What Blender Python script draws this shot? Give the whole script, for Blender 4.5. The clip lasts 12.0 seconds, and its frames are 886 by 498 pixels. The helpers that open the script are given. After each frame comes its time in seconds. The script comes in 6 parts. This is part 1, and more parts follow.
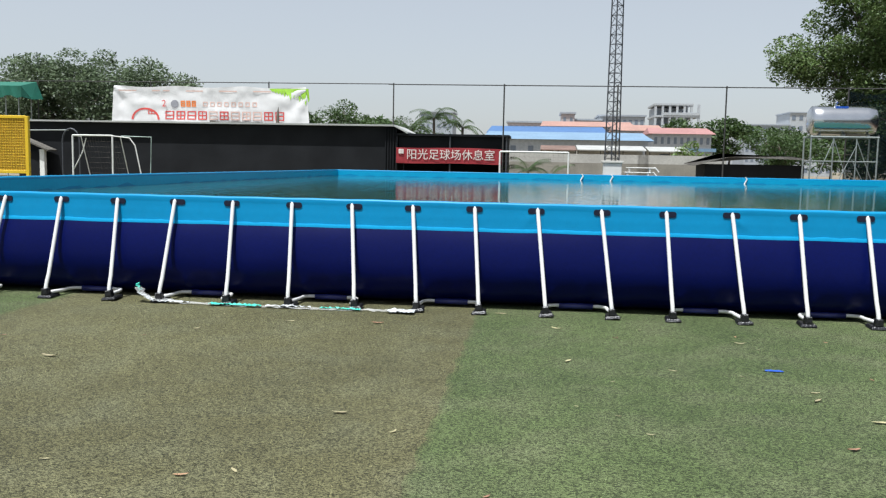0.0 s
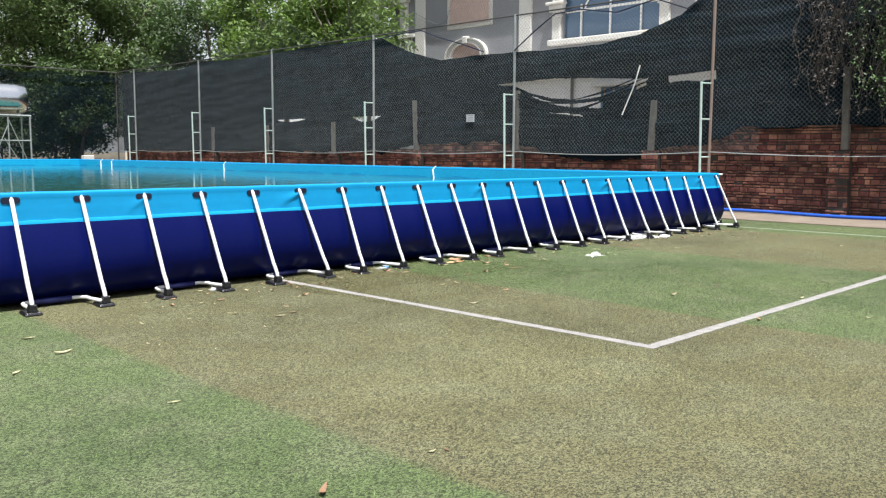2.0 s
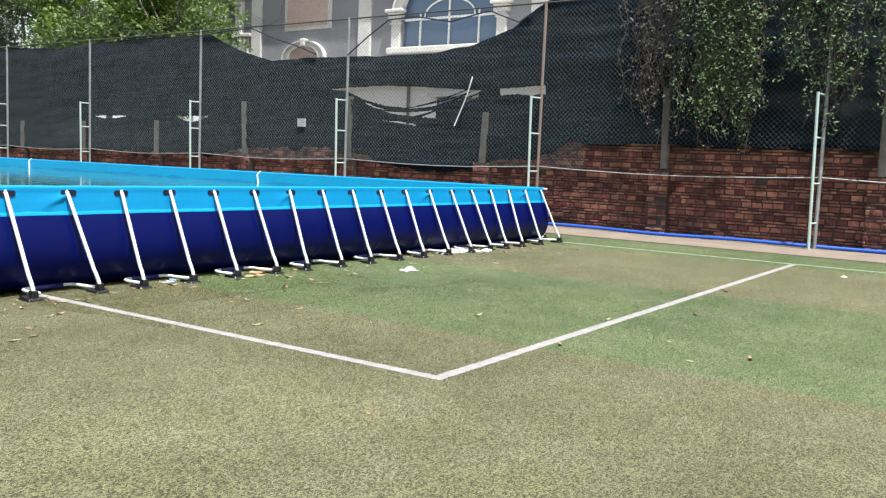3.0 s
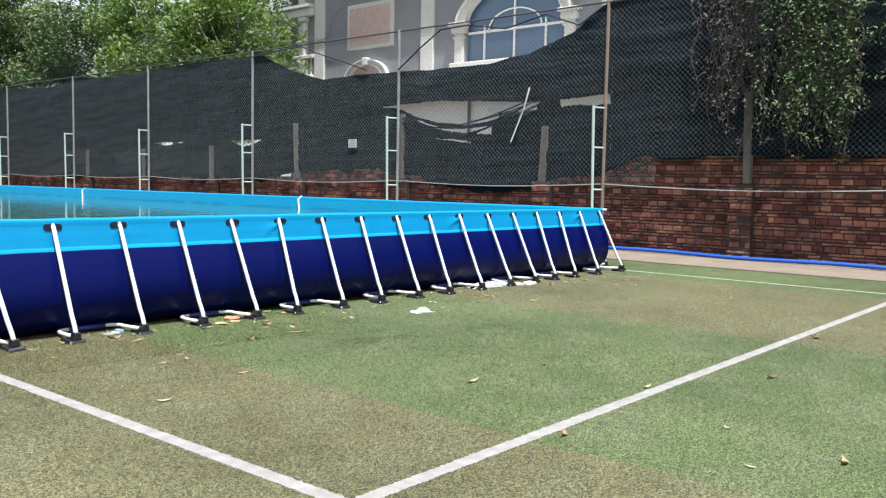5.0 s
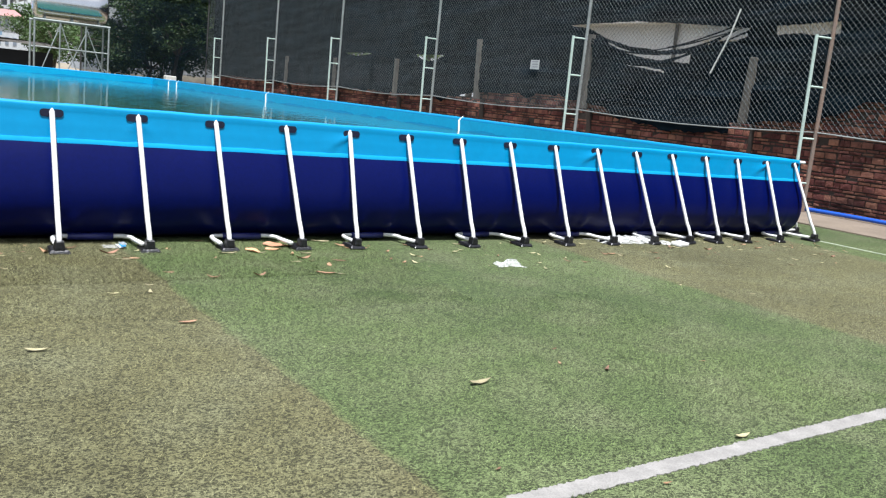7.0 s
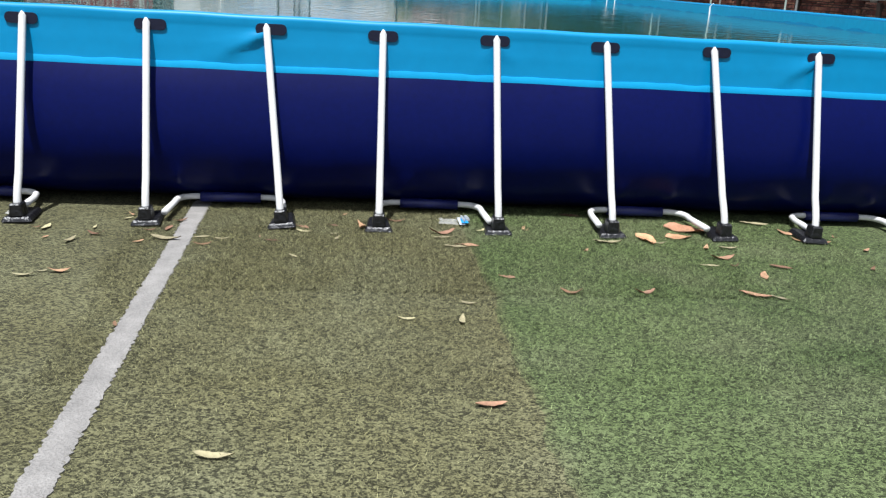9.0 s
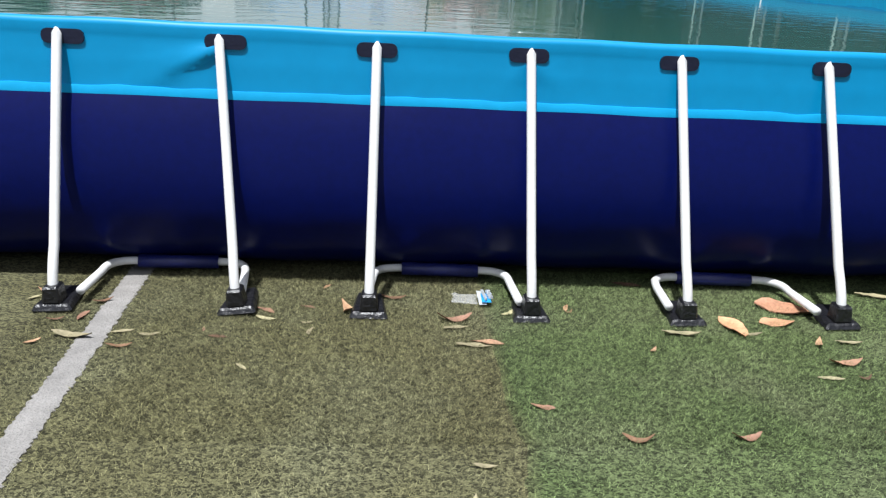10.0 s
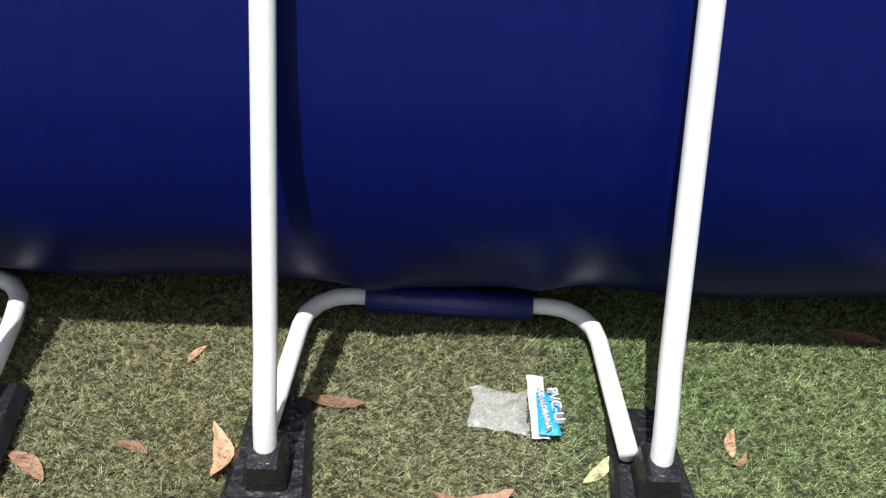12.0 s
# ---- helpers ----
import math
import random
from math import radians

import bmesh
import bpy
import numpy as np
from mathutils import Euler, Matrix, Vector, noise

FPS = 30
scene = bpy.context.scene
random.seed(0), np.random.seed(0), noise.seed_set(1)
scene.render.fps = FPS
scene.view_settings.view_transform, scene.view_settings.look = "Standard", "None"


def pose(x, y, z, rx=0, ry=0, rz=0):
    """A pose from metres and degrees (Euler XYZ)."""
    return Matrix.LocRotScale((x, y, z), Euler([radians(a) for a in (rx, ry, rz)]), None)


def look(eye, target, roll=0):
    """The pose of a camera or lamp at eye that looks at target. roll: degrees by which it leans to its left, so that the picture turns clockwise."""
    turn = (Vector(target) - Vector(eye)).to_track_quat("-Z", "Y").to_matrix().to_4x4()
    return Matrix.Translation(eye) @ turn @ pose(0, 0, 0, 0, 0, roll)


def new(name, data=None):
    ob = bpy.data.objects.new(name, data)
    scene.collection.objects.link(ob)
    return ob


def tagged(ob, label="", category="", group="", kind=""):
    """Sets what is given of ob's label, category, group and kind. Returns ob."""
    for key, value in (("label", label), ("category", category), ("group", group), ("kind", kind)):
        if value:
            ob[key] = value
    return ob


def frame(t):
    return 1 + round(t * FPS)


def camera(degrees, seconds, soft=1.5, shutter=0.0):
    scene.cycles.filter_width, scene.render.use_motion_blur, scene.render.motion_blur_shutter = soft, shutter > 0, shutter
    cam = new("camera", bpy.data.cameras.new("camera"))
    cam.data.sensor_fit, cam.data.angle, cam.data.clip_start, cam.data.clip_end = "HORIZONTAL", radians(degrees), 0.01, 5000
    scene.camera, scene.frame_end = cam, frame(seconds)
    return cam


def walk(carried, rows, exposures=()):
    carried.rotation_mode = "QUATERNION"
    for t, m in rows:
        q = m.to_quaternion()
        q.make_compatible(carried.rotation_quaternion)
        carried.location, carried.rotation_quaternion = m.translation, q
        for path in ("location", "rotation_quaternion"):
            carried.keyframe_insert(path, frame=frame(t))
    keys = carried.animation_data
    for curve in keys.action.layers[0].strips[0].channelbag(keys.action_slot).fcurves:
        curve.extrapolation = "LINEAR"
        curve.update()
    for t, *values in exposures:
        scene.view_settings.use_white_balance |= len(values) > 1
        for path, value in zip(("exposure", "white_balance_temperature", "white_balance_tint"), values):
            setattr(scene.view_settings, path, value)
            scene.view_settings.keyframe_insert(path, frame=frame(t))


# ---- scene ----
cam = camera(55.0, 12.0, soft=1.25)
PATH = [
    (0, (0.2133, -0.0909, 1.6092), (0.0189, 1.6893, 1.4292), 1.1),
    (0.5, (0.4743, -0.0738, 1.5822), (0.8001, 1.6839, 1.3734), 2),
    (0.9, (0.6714, -0.0261, 1.5912), (1.3779, 1.6164, 1.377), 1.7),
    (1, (0.7254, 0.0027, 1.5921), (1.5057, 1.611, 1.3797), 1.4),
    (1.5, (1.0188, 0.2151, 1.5966), (2.1015, 1.6398, 1.3995), 0.6),
    (2, (1.44, 0.3114, 1.6047), (2.7054, 1.575, 1.4022), 0.3),
    (2.5, (1.9377, 0.3807, 1.602), (3.3507, 1.476, 1.3932), 2.1),
    (3, (2.4471, 0.4446, 1.5966), (3.9204, 1.4634, 1.4193), 2.4),
    (3.5, (3.0042, 0.5643, 1.6074), (4.4172, 1.6704, 1.476), 2.6),
    (3.7, (3.2202, 0.6246, 1.6011), (4.599, 1.7766, 1.5003), 2.3),
    (5.3, (5.1534, 1.0413, 1.611), (6.5178, 2.2068, 1.4625), 0.9),
    (5.5, (5.4225, 1.0899, 1.6056), (6.8004, 2.2374, 1.4454), 0.9),
    (6, (6.0723, 1.2861, 1.5831), (7.4268, 2.4561, 1.3878), 2.1),
    (6.5, (6.6834, 1.3842, 1.5669), (7.9479, 2.6487, 1.359), 3.1),
    (7, (7.2405, 1.6695, 1.53), (8.2629, 3.1185, 1.2222), 5.9),
    (7.1, (7.3431, 1.7505, 1.5282), (8.307, 3.2355, 1.1988), 5.6),
    (7.5, (7.6968, 2.124, 1.4931), (8.4348, 3.7071, 1.0575), 5.2),
    (7.7, (7.8525, 2.3427, 1.5057), (8.4816, 3.9636, 1.0395), 5),
    (9.3, (8.5158, 4.4919, 1.4481), (8.6751, 6.1965, 0.8928), 3),
    (9.5, (8.5644, 4.7817, 1.4607), (8.7129, 6.4845, 0.8964), 2.8),
    (10, (8.6562, 5.4756, 1.5102), (8.7786, 7.1739, 0.927), 3),
    (10.5, (8.7687, 6.1623, 1.431), (8.874, 7.8552, 0.8289), 2.3),
    (11, (8.829, 6.804, 1.4049), (8.8865, 8.4789, 0.757), 3),
    (11.5, (8.8533, 7.4304, 1.4076), (8.9082, 9.0189, 0.5643), 2.5),
    (12, (8.8488, 7.9821, 1.3608), (8.9055, 9.3762, 0.2241), 3.8),
]
walk(cam, [(t, look(eye, target, roll)) for t, eye, target, roll in PATH],
     exposures=[(0, 0.70, 6480, 8), (1.0, 0.82, 6640, 8), (1.5, 1.10, 6700, 10), (2.0, 1.3, 6650, 10), (2.5, 1.43, 6620, 10), (3.5, 1.4, 6550, 10), (5.5, 1.34, 6480, 10), (6.5, 1.28, 6450, 10), (7.0, 1.18, 6400, 10), (7.5, 0.92, 6420, 10), (9.5, 0.80, 6400, 10), (10.5, 0.80, 6420, 10), (11.0, 0.82, 6500, 10), (12.0, 0.92, 6600, 10)])

# ---- world, sun, exposure ----
world = bpy.data.worlds.new("world")
scene.world = world
world.use_nodes = True
_wn = world.node_tree
_sky = _wn.nodes.new("ShaderNodeTexSky")
_sky.sky_type = "NISHITA"
_sky.sun_disc = False
SUN_AZ, SUN_EL = 209.0, 72.0      # compass degrees from +y, clockwise; height above the ground
_sky.sun_elevation = radians(SUN_EL)
_sky.sun_rotation = radians(SUN_AZ)
_sky.air_density, _sky.dust_density, _sky.ozone_density = 1.0, 1.6, 1.0
_bg = _wn.nodes["Background"]
_bg.inputs["Strength"].default_value = 0.10
_haze = _wn.nodes.new("ShaderNodeHueSaturation")
_haze.inputs["Saturation"].default_value = 0.62
_wn.links.new(_sky.outputs[0], _haze.inputs["Color"])
# thin even high cloud over the whole sky
_veil = _wn.nodes.new("ShaderNodeMixRGB")
_veil.inputs[0].default_value = 0.55
_veil.inputs[2].default_value = (3.40, 3.58, 3.95, 1)
_wn.links.new(_haze.outputs[0], _veil.inputs[1])
_wn.links.new(_veil.outputs[0], _bg.inputs["Color"])
_sd = Vector((math.sin(radians(SUN_AZ)) * math.cos(radians(SUN_EL)), math.cos(radians(SUN_AZ)) * math.cos(radians(SUN_EL)), math.sin(radians(SUN_EL))))
_sl = bpy.data.lights.new("sun", "SUN")
_sl.energy, _sl.angle, _sl.color = 4.2, radians(0.6), (0.97, 0.985, 0.995)
_so = new("sun", _sl)
_so.matrix_world = look(_sd * 50, (0, 0, 0))


# ---- materials ----
def mat(name, base, rough=0.6, metal=0.0, vary=0.25, scale=6.0, fine=60.0, bump=0.15, bump_scale=None, tint=None, rand=0.0, island=0.0, spec=0.5, detail=6.0):
    """Procedural material: broad and fine noise on the colour, bump of its own scale, optional change from piece to piece."""
    m = bpy.data.materials.new(name)
    m.use_nodes = True
    nt = m.node_tree
    b = nt.nodes["Principled BSDF"]
    b.inputs["Roughness"].default_value = rough
    b.inputs["Metallic"].default_value = metal
    b.inputs["Specular IOR Level"].default_value = spec
    tc = nt.nodes.new("ShaderNodeTexCoord")
    geo = nt.nodes.new("ShaderNodeNewGeometry")
    n1 = nt.nodes.new("ShaderNodeTexNoise")
    n1.inputs["Scale"].default_value = scale
    n1.inputs["Detail"].default_value = detail
    n2 = nt.nodes.new("ShaderNodeTexNoise")
    n2.inputs["Scale"].default_value = fine
    n2.inputs["Detail"].default_value = 3.0
    for n in (n1, n2):
        nt.links.new(geo.outputs["Position"], n.inputs["Vector"])
    mx = nt.nodes.new("ShaderNodeMixRGB")
    dark = [c * (1 - vary) for c in base]
    lite = [min(1, c * (1 + vary)) for c in (tint or base)]
    mx.inputs[1].default_value = (*dark, 1)
    mx.inputs[2].default_value = (*lite, 1)
    av = nt.nodes.new("ShaderNodeMath")
    av.operation = "MULTIPLY_ADD"
    av.inputs[1].default_value = 1.6
    av.inputs[2].default_value = -0.3
    nt.links.new(n1.outputs["Fac"], av.inputs[0])
    nt.links.new(av.outputs[0], mx.inputs[0])
    col = mx.outputs[0]
    m2 = nt.nodes.new("ShaderNodeMixRGB")
    m2.blend_type = "OVERLAY"
    m2.inputs[0].default_value = min(0.35, 3.0 * vary)
    nt.links.new(col, m2.inputs[1])
    nt.links.new(n2.outputs["Fac"], m2.inputs[2])
    col = m2.outputs[0]
    if rand or island:
        hsv = nt.nodes.new("ShaderNodeHueSaturation")
        if rand:
            oi = nt.nodes.new("ShaderNodeObjectInfo")
            src, amt = oi.outputs["Random"], rand
        else:
            src, amt = geo.outputs["Random Per Island"], island
        ma = nt.nodes.new("ShaderNodeMath")
        ma.operation = "MULTIPLY_ADD"
        ma.inputs[1].default_value = 2 * amt
        ma.inputs[2].default_value = 1 - amt
        nt.links.new(src, ma.inputs[0])
        nt.links.new(ma.outputs[0], hsv.inputs["Value"])
        mh = nt.nodes.new("ShaderNodeMath")
        mh.operation = "MULTIPLY_ADD"
        mh.inputs[1].default_value = 0.06 * amt
        mh.inputs[2].default_value = 0.5 - 0.03 * amt
        nt.links.new(src, mh.inputs[0])
        nt.links.new(mh.outputs[0], hsv.inputs["Hue"])
        nt.links.new(col, hsv.inputs["Color"])
        col = hsv.outputs[0]
    nt.links.new(col, b.inputs["Base Color"])
    if bump:
        bp = nt.nodes.new("ShaderNodeBump")
        bp.inputs["Strength"].default_value = bump
        bp.inputs["Distance"].default_value = 0.02
        if bump_scale:
            n3 = nt.nodes.new("ShaderNodeTexNoise")
            n3.inputs["Scale"].default_value = bump_scale
            n3.inputs["Detail"].default_value = 4.0
            nt.links.new(geo.outputs["Position"], n3.inputs["Vector"])
            nt.links.new(n3.outputs["Fac"], bp.inputs["Height"])
        else:
            nt.links.new(n2.outputs["Fac"], bp.inputs["Height"])
        nt.links.new(bp.outputs[0], b.inputs["Normal"])
    return m


def leafy(name, dark, lite, rough=0.55, island=0.35, thin=0.35):
    """Foliage: each leaf its own shade, some light passing through."""
    m = mat(name, dark, rough, 0, 0.2, 0.8, 30, 0.0, tint=lite, island=island)
    nt = m.node_tree
    b = nt.nodes["Principled BSDF"]
    out = nt.nodes["Material Output"]
    tr = nt.nodes.new("ShaderNodeBsdfTranslucent")
    src = b.inputs["Base Color"].links[0].from_socket
    nt.links.new(src, tr.inputs["Color"])
    ms = nt.nodes.new("ShaderNodeMixShader")
    ms.inputs[0].default_value = thin
    nt.links.new(b.outputs[0], ms.inputs[1])
    nt.links.new(tr.outputs[0], ms.inputs[2])
    nt.links.new(ms.outputs[0], out.inputs["Surface"])
    return m


def turf_material(name, blades=False):
    """Worn artificial turf: lanes of green and brownish fibre 4.8 m wide along y, with bald and bleached patches."""
    m = bpy.data.materials.new(name)
    m.use_nodes = True
    nt = m.node_tree
    b = nt.nodes["Principled BSDF"]
    b.inputs["Roughness"].default_value = 0.8
    b.inputs["Specular IOR Level"].default_value = 0.25
    geo = nt.nodes.new("ShaderNodeNewGeometry")
    sep = nt.nodes.new("ShaderNodeSeparateXYZ")
    nt.links.new(geo.outputs["Position"], sep.inputs[0])

    def math_node(op, a, bb=None, c=None):
        n = nt.nodes.new("ShaderNodeMath")
        n.operation = op
        for i, v in enumerate((a, bb, c)):
            if v is None:
                continue
            if isinstance(v, (int, float)):
                n.inputs[i].default_value = v
            else:
                nt.links.new(v, n.inputs[i])
        return n.outputs[0]

    def noise_node(scale, detail=4.0, rough=0.55):
        n = nt.nodes.new("ShaderNodeTexNoise")
        n.inputs["Scale"].default_value = scale
        n.inputs["Detail"].default_value = detail
        n.inputs["Roughness"].default_value = rough
        nt.links.new(geo.outputs["Position"], n.inputs["Vector"])
        return n.outputs["Fac"]

    def mix(fac, a, bb, kind="MIX"):
        n = nt.nodes.new("ShaderNodeMixRGB")
        n.blend_type = kind
        for i, v in enumerate((fac, a, bb)):
            if isinstance(v, (int, float)):
                n.inputs[i].default_value = v
            elif isinstance(v, tuple):
                n.inputs[i].default_value = (*v, 1)
            else:
                nt.links.new(v, n.inputs[i])
        return n.outputs[0]

    wob = math_node("MULTIPLY_ADD", noise_node(3.0), 0.16, -0.08)
    x = math_node("ADD", sep.outputs[0], wob)
    u = math_node("MULTIPLY", math_node("ADD", x, 0.40), 1 / 9.52)
    f = math_node("FRACT", u)
    # 0..0.5 is a green lane, the rest a brown one
    tri = math_node("ABSOLUTE", math_node("SUBTRACT", f, 0.25))
    lane = nt.nodes.new("ShaderNodeMapRange")
    lane.inputs["From Min"].default_value, lane.inputs["From Max"].default_value = 0.244, 0.256
    nt.links.new(tri, lane.inputs["Value"])
    big = noise_node(0.35, 3.0)
    mid = noise_node(1.7, 5.0)
    bigc = math_node("MULTIPLY_ADD", big, 3.0, -1.0)
    green = mix(bigc, TURF_GREEN_A, TURF_GREEN_B)
    brown = mix(bigc, TURF_BROWN_A, TURF_BROWN_B)
    col = mix(lane.outputs[0], green, brown)
    col = mix(math_node("MULTIPLY_ADD", mid, 1.5, -0.64), col, TURF_WORN)
    def tufts(scale):
        n = nt.nodes.new("ShaderNodeTexVoronoi")
        n.inputs["Scale"].default_value = scale
        mp = nt.nodes.new("ShaderNodeMapping")
        mp.inputs["Scale"].default_value = (0.85, 1.15, 1.0)
        nt.links.new(geo.outputs["Position"], mp.inputs["Vector"])
        nt.links.new(mp.outputs[0], n.inputs["Vector"])
        s = nt.nodes.new("ShaderNodeSeparateColor")
        nt.links.new(n.outputs["Color"], s.inputs[0])
        return s.outputs[0]

    fib = math_node("ADD", math_node("ADD", math_node("MULTIPLY", tufts(92.0), 0.42), math_node("MULTIPLY", tufts(210.0), 0.38)), math_node("MULTIPLY", noise_node(130.0, 3.0, 0.8), 0.20))
    vor = nt.nodes.new("ShaderNodeTexVoronoi")
    vor.inputs["Scale"].default_value = 95.0
    nt.links.new(geo.outputs["Position"], vor.inputs["Vector"])
    gr = math_node("MULTIPLY_ADD", fib, 4.4, -1.70)
    col = mix(0.80 if blades else 0.85, col, mix(gr, (0.10, 0.10, 0.08), (0.95, 0.95, 0.90)), "OVERLAY")
    hsv = nt.nodes.new("ShaderNodeHueSaturation")
    nt.links.new(col, hsv.inputs["Color"])
    hsv.inputs["Saturation"].default_value = 1.0
    if blades:
        v = math_node("MULTIPLY_ADD", geo.outputs["Random Per Island"], 1.7, 0.40)
    else:
        v = math_node("MULTIPLY_ADD", vor.outputs["Distance"], -0.5, 1.12)
    nt.links.new(v, hsv.inputs["Value"])
    nt.links.new(hsv.outputs[0], b.inputs["Base Color"])
    bp = nt.nodes.new("ShaderNodeBump")
    bp.inputs["Strength"].default_value = 0.5
    bp.inputs["Distance"].default_value = 0.02
    nt.links.new(fib, bp.inputs["Height"])
    if not blades:
        nt.links.new(bp.outputs[0], b.inputs["Normal"])
    return m


TURF_GREEN_A, TURF_GREEN_B = (0.053, 0.075, 0.029), (0.084, 0.109, 0.045)
TURF_BROWN_A, TURF_BROWN_B = (0.075, 0.071, 0.036), (0.114, 0.108, 0.055)
TURF_WORN = (0.129, 0.131, 0.082)
M_TURF = turf_material("turf")
M_BLADE = turf_material("turf_blade", True)
M_EARTH = mat("earth", (0.20, 0.17, 0.12), 0.9, 0, 0.35, 0.4, 8, 0.3)
M_CONCRETE = mat("concrete", (0.160, 0.125, 0.094), 0.85, 0, 0.25, 1.3, 25, 0.25)
M_LINE = mat("line_fibre", (0.235, 0.222, 0.208), 0.85, 0, 0.28, 9, 120, 0.6)
M_LINE_THIN = mat("thin_line_fibre", (0.27, 0.30, 0.22), 0.85, 0, 0.3, 7, 120, 0.5)
M_CYAN = mat("light_blue_vinyl", (0.001, 0.218, 0.44), 0.42, 0, 0.025, 0.8, 14, 0.02, bump_scale=9, spec=0.22)
M_CYAN_STRIP = mat("bright_cyan_weld", (0.002, 0.275, 0.53), 0.75, 0, 0.04, 1.5, 14, 0.03, bump_scale=9, spec=0.2)
M_CYAN_IN = mat("light_blue_liner", (0.004, 0.32, 0.57), 0.4, 0, 0.05, 0.8, 10, 0.10, bump_scale=6, spec=0.25)
M_NAVY = mat("navy_vinyl", (0.0005, 0.0030, 0.053), 0.36, 0, 0.08, 1.2, 30, 0.05, bump_scale=5, spec=0.12)
M_SLOT = mat("dark_navy_patch", (0.002, 0.004, 0.024), 0.45, 0, 0.1, 8, 60, 0.1)
M_TUBE = mat("white_enamelled_tube", (0.60, 0.595, 0.585), 0.38, 0, 0.05, 5, 70, 0.03)
M_FOOT = mat("black_moulded_plastic", (0.010, 0.010, 0.012), 0.33, 0, 0.3, 20, 60, 0.45, bump_scale=38)
M_SLEEVE = mat("navy_sleeve", (0.009, 0.013, 0.10), 0.4, 0, 0.15, 12, 60, 0.15)
M_WHITE = mat("white_paint", (0.74, 0.73, 0.70), 0.5, 0, 0.08, 2, 30, 0.05)
M_NET = mat("black_shade_net", (0.0018, 0.0066, 0.0108), 0.85, 0, 0.6, 0.9, 140, 0.6, bump_scale=3.0, spec=0.08)
_nt = M_NET.node_tree
_tr, _ms, _nz, _mr = (_nt.nodes.new("ShaderNode" + k) for k in ("BsdfTransparent", "MixShader", "TexNoise", "MapRange"))
_mp = _nt.nodes.new("ShaderNodeMapping")
_mp.inputs["Scale"].default_value = (1.0, 0.45, 1.6)
_nt.links.new(_nt.nodes["Geometry"].outputs["Position"], _mp.inputs["Vector"])
_nt.links.new(_mp.outputs[0], _nz.inputs["Vector"])
_nz.inputs["Scale"].default_value, _nz.inputs["Detail"].default_value = 1.3, 5.0
_mr.inputs["From Min"].default_value, _mr.inputs["From Max"].default_value = 0.45, 0.75
_mr.inputs["To Min"].default_value, _mr.inputs["To Max"].default_value = 0.004, 0.035
_nt.links.new(_nz.outputs["Fac"], _mr.inputs["Value"])
_nt.links.new(_mr.outputs[0], _ms.inputs[0])
_nt.links.new(_nt.nodes["Principled BSDF"].outputs[0], _ms.inputs[1])
_nt.links.new(_tr.outputs[0], _ms.inputs[2])
_nt.links.new(_ms.outputs[0], _nt.nodes["Material Output"].inputs["Surface"])
M_NET_THIN = M_NET.copy()
M_NET_THIN.name = "thin_black_shade_net"
M_NET_THIN.node_tree.nodes["Map Range"].inputs["To Min"].default_value = 0.30
M_NET_THIN.node_tree.nodes["Map Range"].inputs["To Max"].default_value = 0.48
M_WIRE = mat("chain_link_wire", (0.056, 0.070, 0.075), 0.55, 0.3, 0.3, 2, 50, 0.0)
M_GALV = mat("weathered_galvanised_steel", (0.30, 0.32, 0.31), 0.5, 0.5, 0.25, 3, 40, 0.1)
M_RUST = mat("rusty_painted_steel", (0.24, 0.22, 0.20), 0.7, 0.2, 0.3, 4, 40, 0.2, tint=(0.20, 0.125, 0.09))
M_RAIL = mat("dark_weathered_rail", (0.045, 0.043, 0.041), 0.8, 0.1, 0.3, 3, 40, 0.1)
M_PALEGREEN = mat("pale_green_paint", (0.42, 0.52, 0.47), 0.5, 0.1, 0.15, 5, 40, 0.1)
M_BRICK = mat("old_red_brick", (0.105, 0.058, 0.050), 0.9, 0, 0.5, 1.1, 38, 0.9, tint=(0.265, 0.105, 0.078), island=0.55, spec=0.2)
M_BRICK_P = mat("old_red_brick_piece", (0.105, 0.058, 0.050), 0.9, 0, 0.5, 1.1, 38, 0.9, tint=(0.265, 0.105, 0.078), rand=0.55, spec=0.2)


def weathered(m):
    """Soot, damp and lime blooms over single bricks and across them."""
    nt = m.node_tree
    b = nt.nodes["Principled BSDF"]
    col = b.inputs["Base Color"].links[0].from_socket
    geo = nt.nodes["Geometry"]
    for scale, lo, hi, kind, tone in ((1.6, 0.44, 0.70, "MULTIPLY", (0.40, 0.40, 0.41)), (5.5, 0.50, 0.72, "MULTIPLY", (0.45, 0.44, 0.44)), (7.5, 0.60, 0.75, "MIX", (0.23, 0.165, 0.135))):
        n = nt.nodes.new("ShaderNodeTexNoise")
        n.inputs["Scale"].default_value, n.inputs["Detail"].default_value, n.inputs["Roughness"].default_value = scale, 6.0, 0.65
        nt.links.new(geo.outputs["Position"], n.inputs["Vector"])
        r = nt.nodes.new("ShaderNodeMapRange")
        r.inputs["From Min"].default_value, r.inputs["From Max"].default_value = lo, hi
        r.inputs["To Max"].default_value = 0.9 if kind == "MULTIPLY" else 0.6
        nt.links.new(n.outputs["Fac"], r.inputs["Value"])
        x = nt.nodes.new("ShaderNodeMixRGB")
        x.blend_type = kind
        x.inputs[2].default_value = (*tone, 1)
        nt.links.new(r.outputs[0], x.inputs[0])
        nt.links.new(col, x.inputs[1])
        col = x.outputs[0]
    nt.links.new(col, b.inputs["Base Color"])


